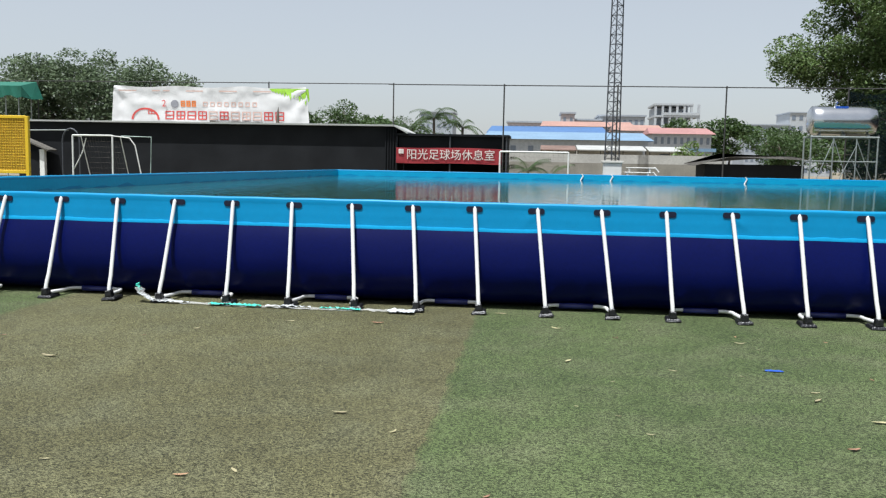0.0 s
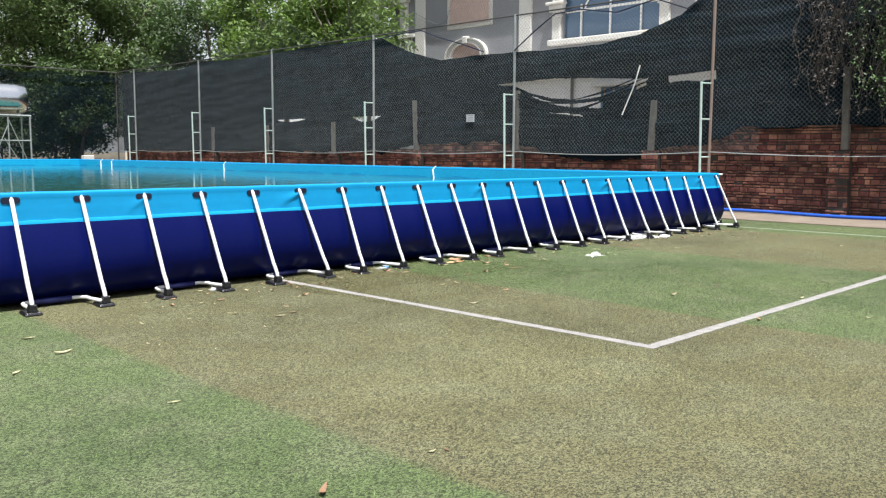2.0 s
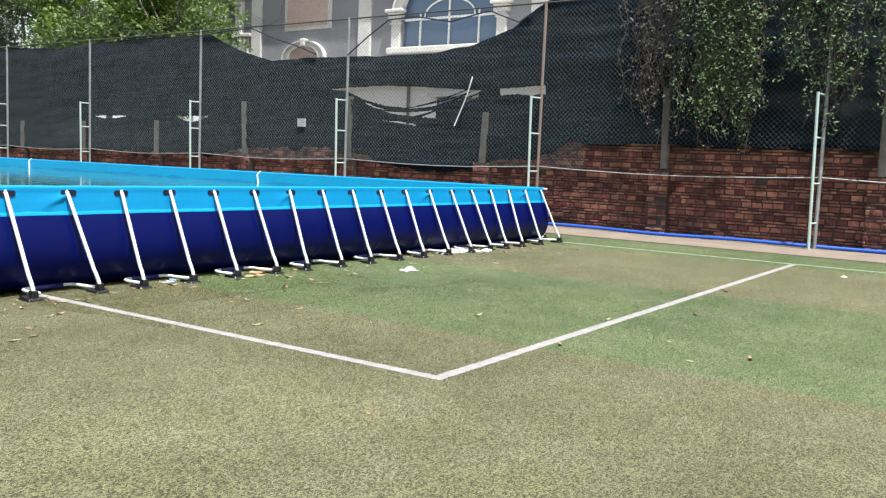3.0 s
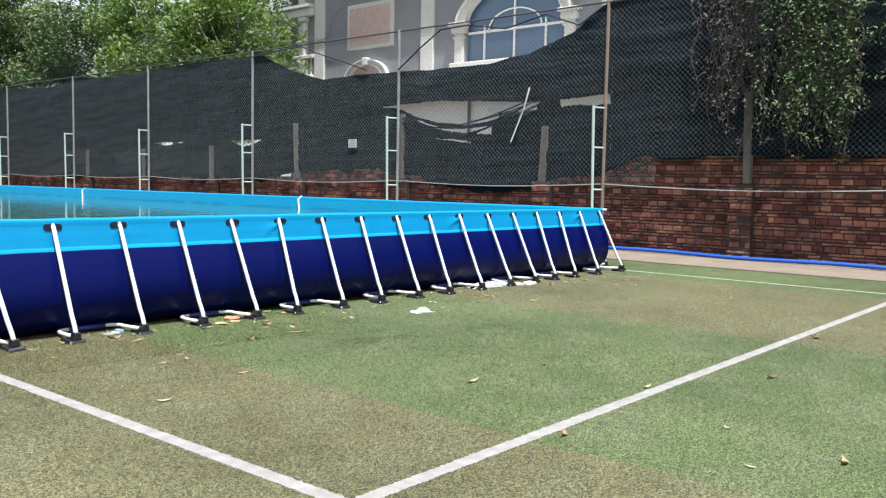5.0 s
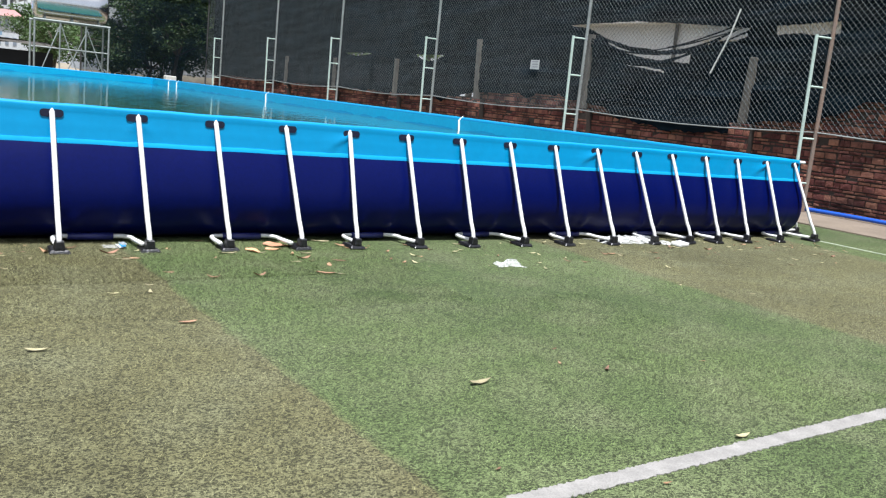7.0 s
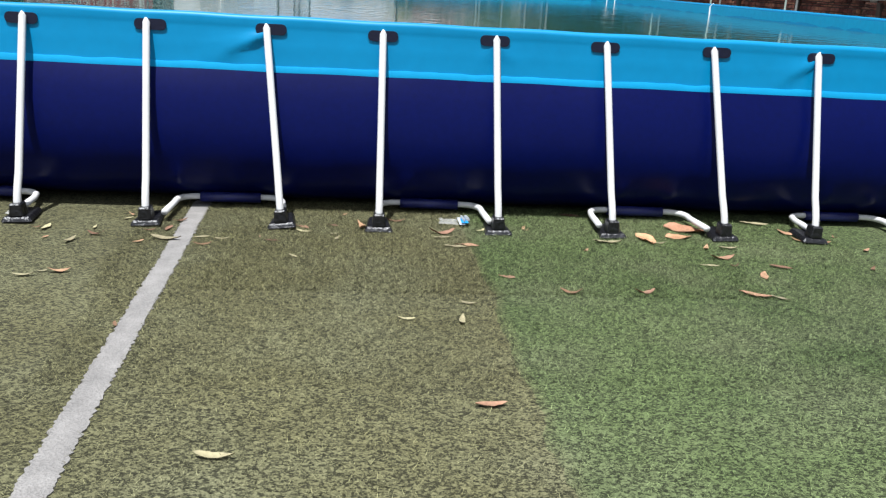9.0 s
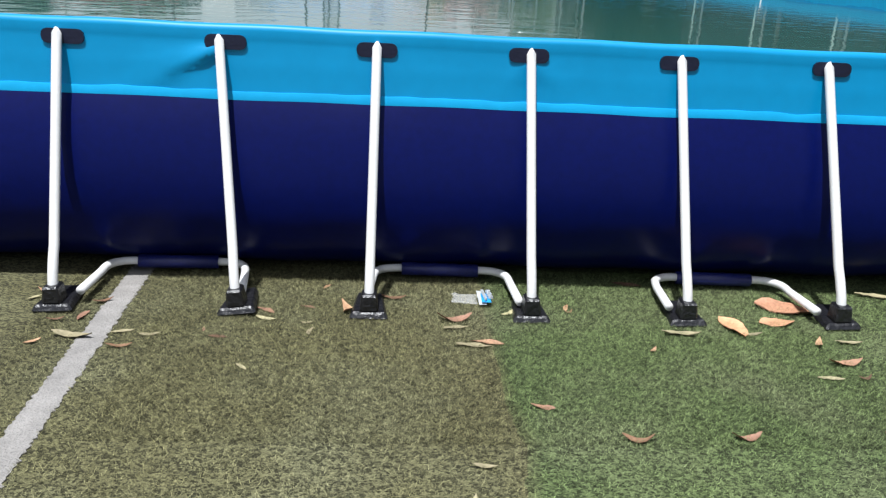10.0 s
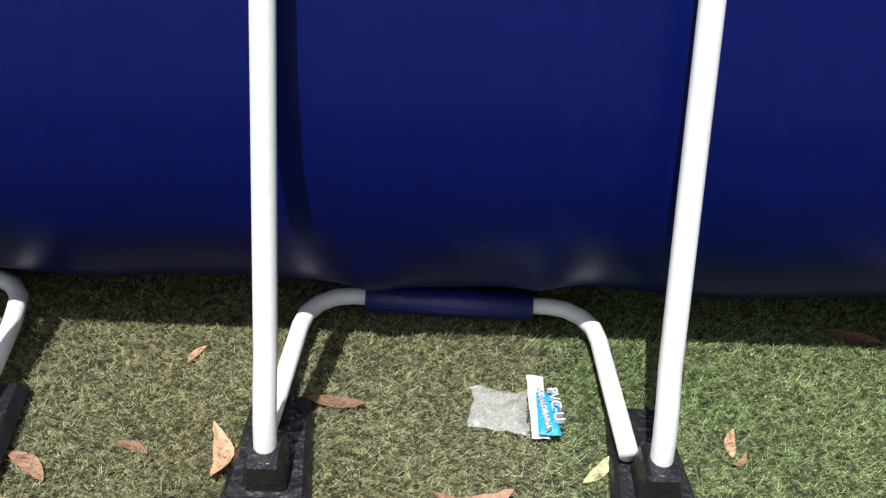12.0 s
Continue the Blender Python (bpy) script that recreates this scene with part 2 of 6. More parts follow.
for _m in (M_BRICK, M_BRICK_P):
    weathered(_m)
M_MORTAR = mat("dirty_mortar", (0.040, 0.031, 0.026), 0.95, 0, 0.5, 2.2, 40, 0.5)
M_POST = mat("old_concrete_post", (0.118, 0.108, 0.094), 0.9, 0, 0.4, 4, 40, 0.4)
M_HOSE = mat("blue_lay_flat_hose", (0.008, 0.075, 0.42), 0.42, 0, 0.12, 4, 60, 0.08)


# ---- small builders ----
def part(name, bm, material, parent=None, label="", smooth=False):
    """Links a bmesh as one mesh object under a thing or a part."""
    me = bpy.data.meshes.new(name)
    bm.normal_update()
    bm.to_mesh(me)
    bm.free()
    for p in me.polygons:
        p.use_smooth = smooth
    me.materials.append(material)
    ob = new(name, me)
    if parent is not None:
        ob.parent = parent
    if label:
        tagged(ob, label)
    return ob


def raw(name, verts, faces, material, parent=None, smooth=False):
    """Links vertices and faces as one mesh object."""
    me = bpy.data.meshes.new(name)
    me.from_pydata(verts, [], faces)
    me.materials.append(material)
    if smooth:
        me.polygons.foreach_set("use_smooth", [True] * len(me.polygons))
    ob = new(name, me)
    if parent is not None:
        ob.parent = parent
    return ob


def box(bm, x0, y0, z0, x1, y1, z1, bevel=0.0):
    vs = [bm.verts.new((x, y, z)) for z in (z0, z1) for x, y in ((x0, y0), (x1, y0), (x1, y1), (x0, y1))]
    fs = [(3, 2, 1, 0), (4, 5, 6, 7), (0, 1, 5, 4), (1, 2, 6, 5), (2, 3, 7, 6), (3, 0, 4, 7)]
    faces = [bm.faces.new([vs[i] for i in f]) for f in fs]
    if bevel:
        es = list({e for f in faces for e in f.edges})
        bmesh.ops.bevel(bm, geom=es, offset=bevel, segments=1, affect="EDGES")
    return bm


def block(x0, y0, z0, x1, y1, z1, bevel=0.0):
    return box(bmesh.new(), x0, y0, z0, x1, y1, z1, bevel)


def tube(bm, pts, r, sides=10, caps=True, r2=None):
    """A round bar along a line of points."""
    pts = [Vector(p) for p in pts]
    rings = []
    n = len(pts)
    for i, p in enumerate(pts):
        d = (pts[min(i + 1, n - 1)] - pts[max(i - 1, 0)]).normalized()
        a = d.cross(Vector((0, 0, 1)))
        if a.length < 0.05:
            a = d.cross(Vector((0, 1, 0)))
        a.normalize()
        c = d.cross(a)
        rr = r if r2 is None else r + (r2 - r) * i / (n - 1)
        rings.append([bm.verts.new(p + (a * math.cos(2 * math.pi * k / sides) + c * math.sin(2 * math.pi * k / sides)) * rr) for k in range(sides)])
    for q, s in zip(rings, rings[1:]):
        for k in range(sides):
            bm.faces.new((q[k], q[(k + 1) % sides], s[(k + 1) % sides], s[k]))
    if caps:
        bm.faces.new(rings[0][::-1])
        bm.faces.new(rings[-1])
    return bm


def bar(p, q, r, sides=8, r2=None):
    return tube(bmesh.new(), (p, q), r, sides, r2=r2)


def holder(name, label, category, group="", at=(0, 0, 0), kind=""):
    ob = new(name)
    ob.location = at
    return tagged(ob, label, category, group, kind)


# ---- ground ----
g = part("ground", block(-900, -900, -0.5, 900, 900, -0.02), M_EARTH)
tagged(g, "bare brownish earth reaching out to the horizon", "ground", kind="structure")
turf = part("turf_field", block(-48, -22, -0.10, 21.3, 48.2, 0.0), M_TURF)
tagged(turf, "worn artificial turf in green and brownish lanes", "turf", kind="structure")
kerb = part("pavement", block(21.3, -22, -0.10, 23.75, 48.2, 0.03, 0.01), M_CONCRETE)
tagged(kerb, "dusty pinkish concrete strip along the brick wall", "pavement", kind="structure")


def line_strip(name, x0, y0, x1, y1, width, material, label, seed):
    """A painted line with frayed edges, a few millimetres proud."""
    rng = random.Random(seed)
    d = Vector((x1 - x0, y1 - y0, 0))
    n = max(2, int(d.length / 0.012))
    s = d.normalized().cross(Vector((0, 0, 1))) * width / 2
    v, f = [], []
    for i in range(n + 1):
        c = Vector((x0, y0, 0.005)) + d * i / n
        a, b = 1 + rng.uniform(-0.17, 0.12), 1 + rng.uniform(-0.17, 0.12)
        v += [c - s * a, c + s * b, c - s * a - Vector((0, 0, 0.004)), c + s * b - Vector((0, 0, 0.004))]
    for i in range(n):
        k = 4 * i
        f += [(k, k + 1, k + 5, k + 4), (k + 2, k, k + 4, k + 6), (k + 1, k + 3, k + 7, k + 5)]
    ob = raw(name, v, f, material)
    return tagged(ob, label, "pitch line", kind="structure")


line_strip("pitch_line", 7.60, 3.95, 7.48, 9.50, 0.108, M_LINE, "faded white pitch line running under the pool frame", 3)
line_strip("pitch_line", 7.655, 4.005, 19.45, 4.08, 0.108, M_LINE, "faded white pitch line meeting another at a corner", 4)
line_strip("pitch_line", 19.4, 9.3, 19.4, -14, 0.075, M_LINE_THIN, "thin worn greenish white touch line near the kerb", 5)

# ---- the frame pool ----
PX0, PX1, PY0, PY1 = -10.35, 19.22, 9.42, 44.3
RIM, STEP, WATER = 1.185, 0.6975, 0.87
pool = holder("frame_pool", "large light blue and navy vinyl frame pool on white tube legs", "pool", at=(4.4, 26.9, 0))
pool.location = (0, 0, 0)

# outward bulge of the skin at a height
SKIN = [(-0.30, 0.012), (-0.14, 0.030), (-0.05, 0.060), (0.015, 0.10), (0.050, 0.13), (0.082, 0.16), (0.108, 0.19), (0.128, 0.225), (0.144, 0.26), (0.163, 0.31), (0.176, 0.38), (0.176, 0.50), (0.142, 0.65), (0.093, 0.78), (0.0535, 0.863)]
STRIP = [(0.0520, 0.858), (0.0560, 0.858), (0.0560, 0.8585), (0.0490, 0.8963), (0.0488, 0.8966), (0.0430, 0.8968)]
BAND = [(0.0440, 0.893), (0.037, 0.955), (0.035, 0.98), (0.033, 1.005), (0.030, 1.03), (0.027, 1.055), (0.025, 1.08), (0.023, 1.10), (0.022, 1.12), (0.026, 1.158), (0.020, 1.178), (0.0, 1.186), (-0.022, 1.180), (-0.032, 1.158), (-0.034, 1.12), (-0.05, 0.80)]


# where the bends of the low tubes press into the skin, along the south side
KNUCKLE = 7.2 - 25 * STEP - PX0 + STEP + 0.17


# creases in the band: leg number and the side they run to
CREASES = [(2, -1, 0.32), (4, 1, 0.16), (4, -1, 0.12), (-1, -1, 0.22), (-6, 1, 0.2), (7, -1, 0.25), (12, -1, 0.3), (17, -1, 0.3), (-9, -1, 0.15), (10, 1, 0.2)]


def crease(x, z):
    """Height of the folds that run down from a leg opening."""
    h = 0.0
    for k, sg, ln in CREASES:
        u = (x - (7.2 + (k - 1) * STEP)) * sg
        if -0.05 < u < ln + 0.1 and 0.93 < z < 1.12:
            t = min(1.0, max(0.0, u / ln))
            for drop, amp in ((0.140, 0.019), (0.085, 0.013), (0.04, 0.006)):
                line = 1.085 - drop * t ** 0.7
                h += amp * min(1.0, ln / 0.32) ** 1.5 * math.exp(-((z - line) / 0.021) ** 2) * (1 - t * 0.6) * min(1, max(0, (u + 0.05) / 0.1)) * min(1, max(0, (ln + 0.1 - u) / 0.1))
    return h


def skin(name, profile, p, q, out, material, label, dent=0.0, seed=0, step=0.07):
    """A strip of vinyl with the given profile along p-q, sagging a little between the legs."""
    p, q, out = Vector((*p, 0)), Vector((*q, 0)), Vector((*out, 0))
    d = q - p
    n = int(d.length / step)
    v, f = [], []
    m = len(profile)
    for i in range(n + 1):
        c = p + d * (i / n)
        s = (c - p).length
        w = math.cos(2 * math.pi * s / STEP)
        for o, z in profile:
            k = noise.noise((s * 1.3 + seed * 7, z * 2.2, seed)) * 0.008 + noise.noise((s * 6.0, z * 5.0, seed + 3.3)) * 0.0018
            fold = crease(c.x, z) if seed == 1 and profile is BAND and o > 0 else 0.0
            bulge = fold - dent * w * max(0.0, 1 - abs(z - 0.10) / 0.22)
            if seed == 1 and z < 0.4:
                near = min(abs((s - KNUCKLE + 0.18) % (2 * STEP) - 0.18), abs((s - KNUCKLE - STEP + 0.35 + 0.18) % (2 * STEP) - 0.18))
                bulge += 0.026 * math.exp(-(near / 0.055) ** 2) * math.exp(-((z - 0.19) / 0.07) ** 2)
            top = -0.002 * w if z > 1.1 else 0.0
            edge = 0.006 * noise.noise((s * 2.1, 9.1, seed)) if 0.85 < z < 0.900 else 0.0
            edge += 0.008 * noise.noise((s * 7.0, 3.1, seed)) if 0.894 < z < 0.900 else 0.0
            k *= 0.45 if z > 0.85 else 1.0
            v.append(c + out * (o + k + bulge) + Vector((0, 0, max(0.008, z + top + edge))))
    for i in range(n):
        for j in range(m - 1):
            a = i * m + j
            f.append((a, a + m, a + m + 1, a + 1))
    ob = raw(name, v, f, material, pool, True)
    if label:
        tagged(ob, label)
    return ob


SIDES = [((PX0, PY0), (PX1, PY0), (0, -1), 1), ((PX1, PY0), (PX1, PY1), (1, 0), 2), ((PX1, PY1), (PX0, PY1), (0, 1), 3), ((PX0, PY1), (PX0, PY0), (-1, 0), 4)]
for p, q, out, sd in SIDES:
    fine = 0.03 if sd == 1 else 0.14
    skin("pool_wall", SKIN, p, q, out, M_NAVY, "taut navy vinyl skin bulging with the water", 0.014, sd, fine)
    skin("rim_band", BAND, p, q, out, M_CYAN, "light blue vinyl band folded over the top rail", 0.0, sd, fine)
    skin("weld_strip", STRIP, p, q, out, M_CYAN_STRIP, "brighter cyan welded strip", 0.0, sd, fine)
    d = (Vector(q) - Vector(p)).normalized()
    a = Vector((*p, 1.155)) - Vector((*d, 0)) * 0.10
    b = Vector((*q, 1.155)) + Vector((*d, 0)) * 0.10
    part("top_rail", bar(a, b, 0.021, 10), M_TUBE, pool, "white steel rail with its end sticking out of the sleeve", True)

# inner liner down to the floor
bm = bmesh.new()
ins = 0.045
cs = [(PX0 + ins, PY0 + ins), (PX1 - ins, PY0 + ins), (PX1 - ins, PY1 - ins), (PX0 + ins, PY1 - ins)]
top = [bm.verts.new((x, y, 1.12)) for x, y in cs]
low = [bm.verts.new((x, y, 0.30)) for x, y in cs]
for i in range(4):
    j = (i + 1) % 4
    bm.faces.new((top[j], top[i], low[i], low[j]))
bm.faces.new(low)
part("liner", bm, M_CYAN_IN, pool, "light blue inner liner")

# water: a murky green body with faint ripples
M_WATER = bpy.data.materials.new("pool_water")
M_WATER.use_nodes = True
_nt = M_WATER.node_tree
_b = _nt.nodes["Principled BSDF"]
_b.inputs["Base Color"].default_value = (0.018, 0.085, 0.070, 1)
_b.inputs["Roughness"].default_value = 0.06
_b.inputs["IOR"].default_value = 1.33
_g = _nt.nodes.new("ShaderNodeNewGeometry")
_n = _nt.nodes.new("ShaderNodeTexNoise")
_n.inputs["Scale"].default_value = 2.4
_n.inputs["Detail"].default_value = 3.0
_nt.links.new(_g.outputs["Position"], _n.inputs["Vector"])
_p = _nt.nodes.new("ShaderNodeBump")
_p.inputs["Strength"].default_value = 0.26
_p.inputs["Distance"].default_value = 0.03
_nt.links.new(_n.outputs["Fac"], _p.inputs["Height"])
_nt.links.new(_p.outputs[0], _b.inputs["Normal"])
_c = _nt.nodes.new("ShaderNodeTexNoise")
_c.inputs["Scale"].default_value = 0.25
_nt.links.new(_g.outputs["Position"], _c.inputs["Vector"])
_m = _nt.nodes.new("ShaderNodeMixRGB")
_m.inputs[1].default_value = (0.020, 0.075, 0.062, 1)
_m.inputs[2].default_value = (0.030, 0.115, 0.100, 1)
_nt.links.new(_c.outputs["Fac"], _m.inputs[0])
_nt.links.new(_m.outputs[0], _b.inputs["Base Color"])
water = part("water", block(PX0 + 0.055, PY0 + 0.055, 0.32, PX1 - 0.055, PY1 - 0.055, WATER), M_WATER)
tagged(water, "still greenish pool water reflecting the sky", "water", kind="structure")


# legs: a slanting tube in a moulded foot, paired by low U-shaped tubes
def make_leg_meshes():
    bm = bmesh.new()
    tube(bm, ((0, -0.489, 0.055), (0, -0.483, 0.10), (0, -0.466, 0.15), (0, -0.439, 0.205), (0, -0.403, 0.265), (0, -0.229, 0.67), (0, -0.055, 1.078), (0, -0.040, 1.113), (0, -0.028, 1.130)), 0.0215, 14)
    ring = [v for v in bm.verts if v.co.z > 1.12]
    for v in ring:
        v.co.x *= 0.45
    leg = part("leg", bm, M_TUBE, pool, "slanting white enamelled steel tube", True)
    bm = bmesh.new()
    box(bm, -0.074, -0.540, 0.002, 0.074, -0.285, 0.036, 0.009)
    for v in bm.verts:
        if v.co.z > 0.02:
            v.co.x *= 0.90
            v.co.y = -0.41 + (v.co.y + 0.41) * 0.93
        v.co.x *= 1.14 if v.co.y < -0.41 else 0.84
    foot = part("foot", bm, M_FOOT, leg, "black moulded plastic foot plate")
    bm = bmesh.new()
    box(bm, -0.040, -0.527, 0.034, 0.040, -0.440, 0.112, 0.008)
    for v in bm.verts:
        if v.co.z > 0.08:
            v.co.x *= 0.82
    part("socket", bm, M_FOOT, leg, "black moulded plastic socket")
    bm = bmesh.new()
    pts = []
    w, h, r, dep = 0.092, 0.032, 0.028, 0.004
    for cx, cz, a0 in ((w - r, h - r, 0), (-w + r, h - r, 90), (-w + r, -h + r, 180), (w - r, -h + r, 270)):
        for k in range(4):
            a = radians(a0 + 30 * k)
            pts.append((cx + r * math.cos(a), cz + r * math.sin(a)))
    fr = [bm.verts.new((0.004 + x, -0.034, 1.104 + z)) for x, z in pts]
    bk = [bm.verts.new((0.004 + x, -0.012, 1.104 + z)) for x, z in pts]
    bm.faces.new(fr[::-1])
    for i in range(len(pts)):
        j = (i + 1) % len(pts)
        bm.faces.new((fr[i], fr[j], bk[j], bk[i]))
    slot = part("slot_patch", bm, M_SLOT, pool, "dark navy patch round the leg opening")
    return leg, foot, slot


LEG, FOOT, SLOT = make_leg_meshes()


def make_brace():
    L = STEP
    r = 0.105
    pts = [(0.006, -0.440, 0.066), (0.022, -0.18, 0.056)]
    for k in range(5):
        a = radians(180 - 22.5 * k)
        pts.append((0.026 + r + r * math.cos(a), -0.138 + r * math.sin(a), 0.06))
    pts += [(L - x, y, z) for x, y, z in pts[::-1]]
    brace = part("brace", tube(bmesh.new(), pts, 0.0195, 12), M_TUBE, pool, "low white U-shaped tube linking two feet", True)
    sl = part("sleeve", bar((0.158, -0.033, 0.058), (L - 0.166, -0.033, 0.058), 0.032, 14), M_SLEEVE, brace, "navy vinyl sleeve", True)
    for x in (0.021, L - 0.021):
        part("rivet", tube(bmesh.new(), ((x, -0.21, 0.066), (x, -0.21, 0.0735)), 0.006, 8), M_GALV, brace)
    return brace


BRACE = make_brace()


def family(ob):
    return [ob, *ob.children_recursive]


def stamp(src, m):
    """Copies a part with its own parts under the pool, sharing the meshes."""
    made = {}
    for o in family(src):
        c = o.copy()
        scene.collection.objects.link(c)
        c.parent = made.get(o.parent, pool)
        made[o] = c
    made[src].matrix_basis = m
    return made[src]


# leg positions along a side: shift along it, sideways lean
LEAN = {-17: 0.049, -16: 0.111, -15: 0.001, -14: 0.08, -13: 0.087, -12: 0.133, -11: 0.119, -10: 0.098, -9: 0.115, -8: 0.115, -7: 0.046, -6: 0.076, -5: 0.013, -4: 0.011, -3: -0.006, -2: 0.024, -1: 0.022, 0: 0.043, 1: 0.051, 2: 0.122, 3: -0.002, 4: 0.018, 5: 0.027, 6: 0.044, 7: -0.063, 8: -0.017, 9: -0.024, 10: 0.01, 11: -0.016, 12: 0.034, 13: 0.077, 14: 0.066, 15: -0.049, 16: -0.109, 17: -0.029, 18: 0.139}
BRACE_SHIFT = {1: 0.04, 3: -0.01, 5: -0.08}
rng = random.Random(11)
for p, q, out, sd in SIDES:
    d = (Vector(q) - Vector(p)).normalized()
    length = (Vector(q) - Vector(p)).length
    count = int(length / STEP)
    base = Matrix(((d.x, -out[0], 0, p[0]), (d.y, -out[1], 0, p[1]), (0, 0, 1, 0), (0, 0, 0, 1)))
    first = (7.2 - 25 * STEP - PX0 + STEP) if sd == 1 else 0.17
    for i in range(count + 1):
        s = first + i * STEP
        if s > length - 0.05:
            break
        k = i - 23 if sd == 1 else 99 + i
        lean = LEAN.get(k, rng.uniform(-0.03, 0.03))
        turn = Matrix.Translation((s, 0, 1.12)) @ Matrix.Rotation(-math.atan(lean / 1.05), 4, "Y") @ Matrix.Translation((0, 0, -1.12))
        stamp(LEG, base @ turn)
        stamp(SLOT, base @ Matrix.Translation((s + rng.uniform(-0.025, 0.025), 0, rng.uniform(-0.004, 0.004))))
        if k % 2 == 1 and s + STEP < length:
            stamp(BRACE, base @ Matrix.Translation((s + (lean + LEAN.get(k + 1, 0.0)) / 2 + BRACE_SHIFT.get(k, 0.0) + rng.uniform(-0.01, 0.01), rng.uniform(-0.015, 0.015), 0)) @ Matrix.Rotation(radians(rng.uniform(-2.5, 2.5)), 4, "Z"))
for src in (LEG, SLOT, BRACE):
    for o in reversed(family(src)):
        bpy.data.objects.remove(o)

# ---- east side: fence, net, brick wall ----
FX = 23.3
EAST_POSTS = [4.52, 11.8, 18.85, 26.0, 32.95, 39.4, 46.5]


def fence_post(x, y, h, group, bracket=True, rust=False):
    post = holder("fence_post", "tall galvanised fence post with a ladder-like side brace" if bracket else "tall thin dark steel fence post", "fence post", group, (x, y, 0))
    part("pole", bar((0, 0, 0), (0, 0, h), 0.042), M_RUST if rust else (M_GALV if bracket else M_RAIL), post, "rusty steel pole" if rust else "")
    if bracket:
        part("brace_pole", bar((-0.36, 0.05, 0), (-0.36, 0.12, 3.56), 0.034), M_PALEGREEN, post, "pale green square brace pole")
        for z in (0.62, 1.52, 2.55, 3.52):
            part("rung", bar((-0.36, 0.05 + 0.02 * z, z), (0, 0, z), 0.02), M_PALEGREEN, post)
    return post


for i, y in enumerate(EAST_POSTS):
    fence_post(FX, y, 6.12, "posts of the east fence", True, i == 1)
fence_post(FX, 48.8, 6.15, "posts of the north fence", False)
for x in (-1.8, 4.5, 10.37, 16.77):
    fence_post(x, 48.6, 6.12, "posts of the north fence", False)
for x in (-41.6, -33.6, -25.6, -17.5, -9.2):
    fence_post(x, 54.95, 6.72, "posts of the north fence", False)

rails = holder("fence_rail", "thin steel rails and cables strung between the fence posts", "fence rail", kind="structure")
bm = bmesh.new()
ys = EAST_POSTS + [48.8]
part("top_rail", tube(bm, [(FX, y, 6.08) for y in [-8] + ys], 0.024, 6), M_RAIL, rails)
bm = bmesh.new()
pts = []
for y0, y1 in zip([-3] + ys, ys):
    for k in range(6):
        t = k / 6
        pts.append((FX, y0 + (y1 - y0) * t, 1.66 - 0.10 * math.sin(math.pi * t)))
part("cable", tube(bm, pts, 0.015, 6), M_GALV, rails, "slack greyish steel cable")
bm = bmesh.new()
part("top_rail", tube(bm, [(-48, 54.95, 6.65), (-9.2, 54.95, 6.65), (-8.4, 48.6, 6.05), (FX, 48.6, 6.05)], 0.032, 6), M_RAIL, rails, "thin dark top rail")


def chain_link(y0, y1, z0, z1, pitch, r):
    """Diagonal wires in two directions on one plane."""
    v, f = [], []
    H = z1 - z0
    for sgn in (1, -1):
        n = int((y1 - y0 + H) / pitch)
        for i in range(n):
            a = y0 - (H if sgn > 0 else 0) + i * pitch
            ya, yb, za, zb = a, a + H, z0, z1
            if sgn < 0:
                ya, yb = a + 0, a - H
            # clip to the panel
            def at_y(yy):
                return za + (zb - za) * (yy - ya) / (yb - ya)
            lo, hi = (ya, za), (yb, zb)
            pts2 = []
            for (yy, zz) in (lo, hi):
                if yy < y0:
                    zz, yy = at_y(y0), y0
                elif yy > y1:
                    zz, yy = at_y(y1), y1
                pts2.append((yy, zz))
            (a0, b0), (a1, b1) = pts2
            if abs(a0 - a1) < 0.02 or b0 < z0 - 0.001 or b1 < z0 - 0.001 or max(b0, b1) > z1 + 0.001:
                continue
            dy, dz = a1 - a0, b1 - b0
            ll = math.hypot(dy, dz)
            ny, nz = -dz / ll * r, dy / ll * r
            k = len(v)
            x = FX + 0.004 * sgn
            for (yy, zz) in ((a0, b0), (a1, b1)):
                v += [(x - r, yy, zz), (x + r * 0.5, yy + ny, zz + nz), (x + r * 0.5, yy - ny, zz - nz)]
            f += [(k, k + 1, k + 4, k + 3), (k + 1, k + 2, k + 5, k + 4), (k + 2, k, k + 3, k + 5)]
    ob = raw("chain_link_mesh", v, f, M_WIRE)
    return tagged(ob, "grey chain link mesh stretched between the posts", "fence mesh", kind="stuff")


chain_link(-3, 10.4, 2.30, 6.06, 0.125, 0.0030)
chain_link(10.4, 48.6, 1.60, 6.06, 0.125, 0.0030)


def ball_net(y0, y1, pitch, r):
    """Fine ball net above the top rail, lifted at the posts and sagging between them."""
    bm = bmesh.new()

    def top(y):
        k = (y - 18.85) / 7.1
        return 6.15 + 1.25 * abs(math.cos(math.pi * k)) ** 1.3 + (0.5 if y < 22 else 0.0)
    n = int((y1 - y0) / pitch)
    for i in range(n):
        for sg in (1, -1):
            pts = []
            for k in range(7):
                t = k / 6
                y = y0 + i * pitch + sg * 0.6 * t
                pts.append((FX + 0.05 * math.sin(y), y, 6.1 + (top(y) - 6.1) * t))
            tube(bm, pts, r, 3, False)
    tube(bm, [(FX, y0 + 0.25 * i, top(y0 + 0.25 * i)) for i in range(int((y1 - y0) / 0.25))], 0.006, 4, False)
    return tagged(part("ball_net", bm, M_WIRE), "fine grey ball net sagging above the fence rail", "net", kind="stuff")


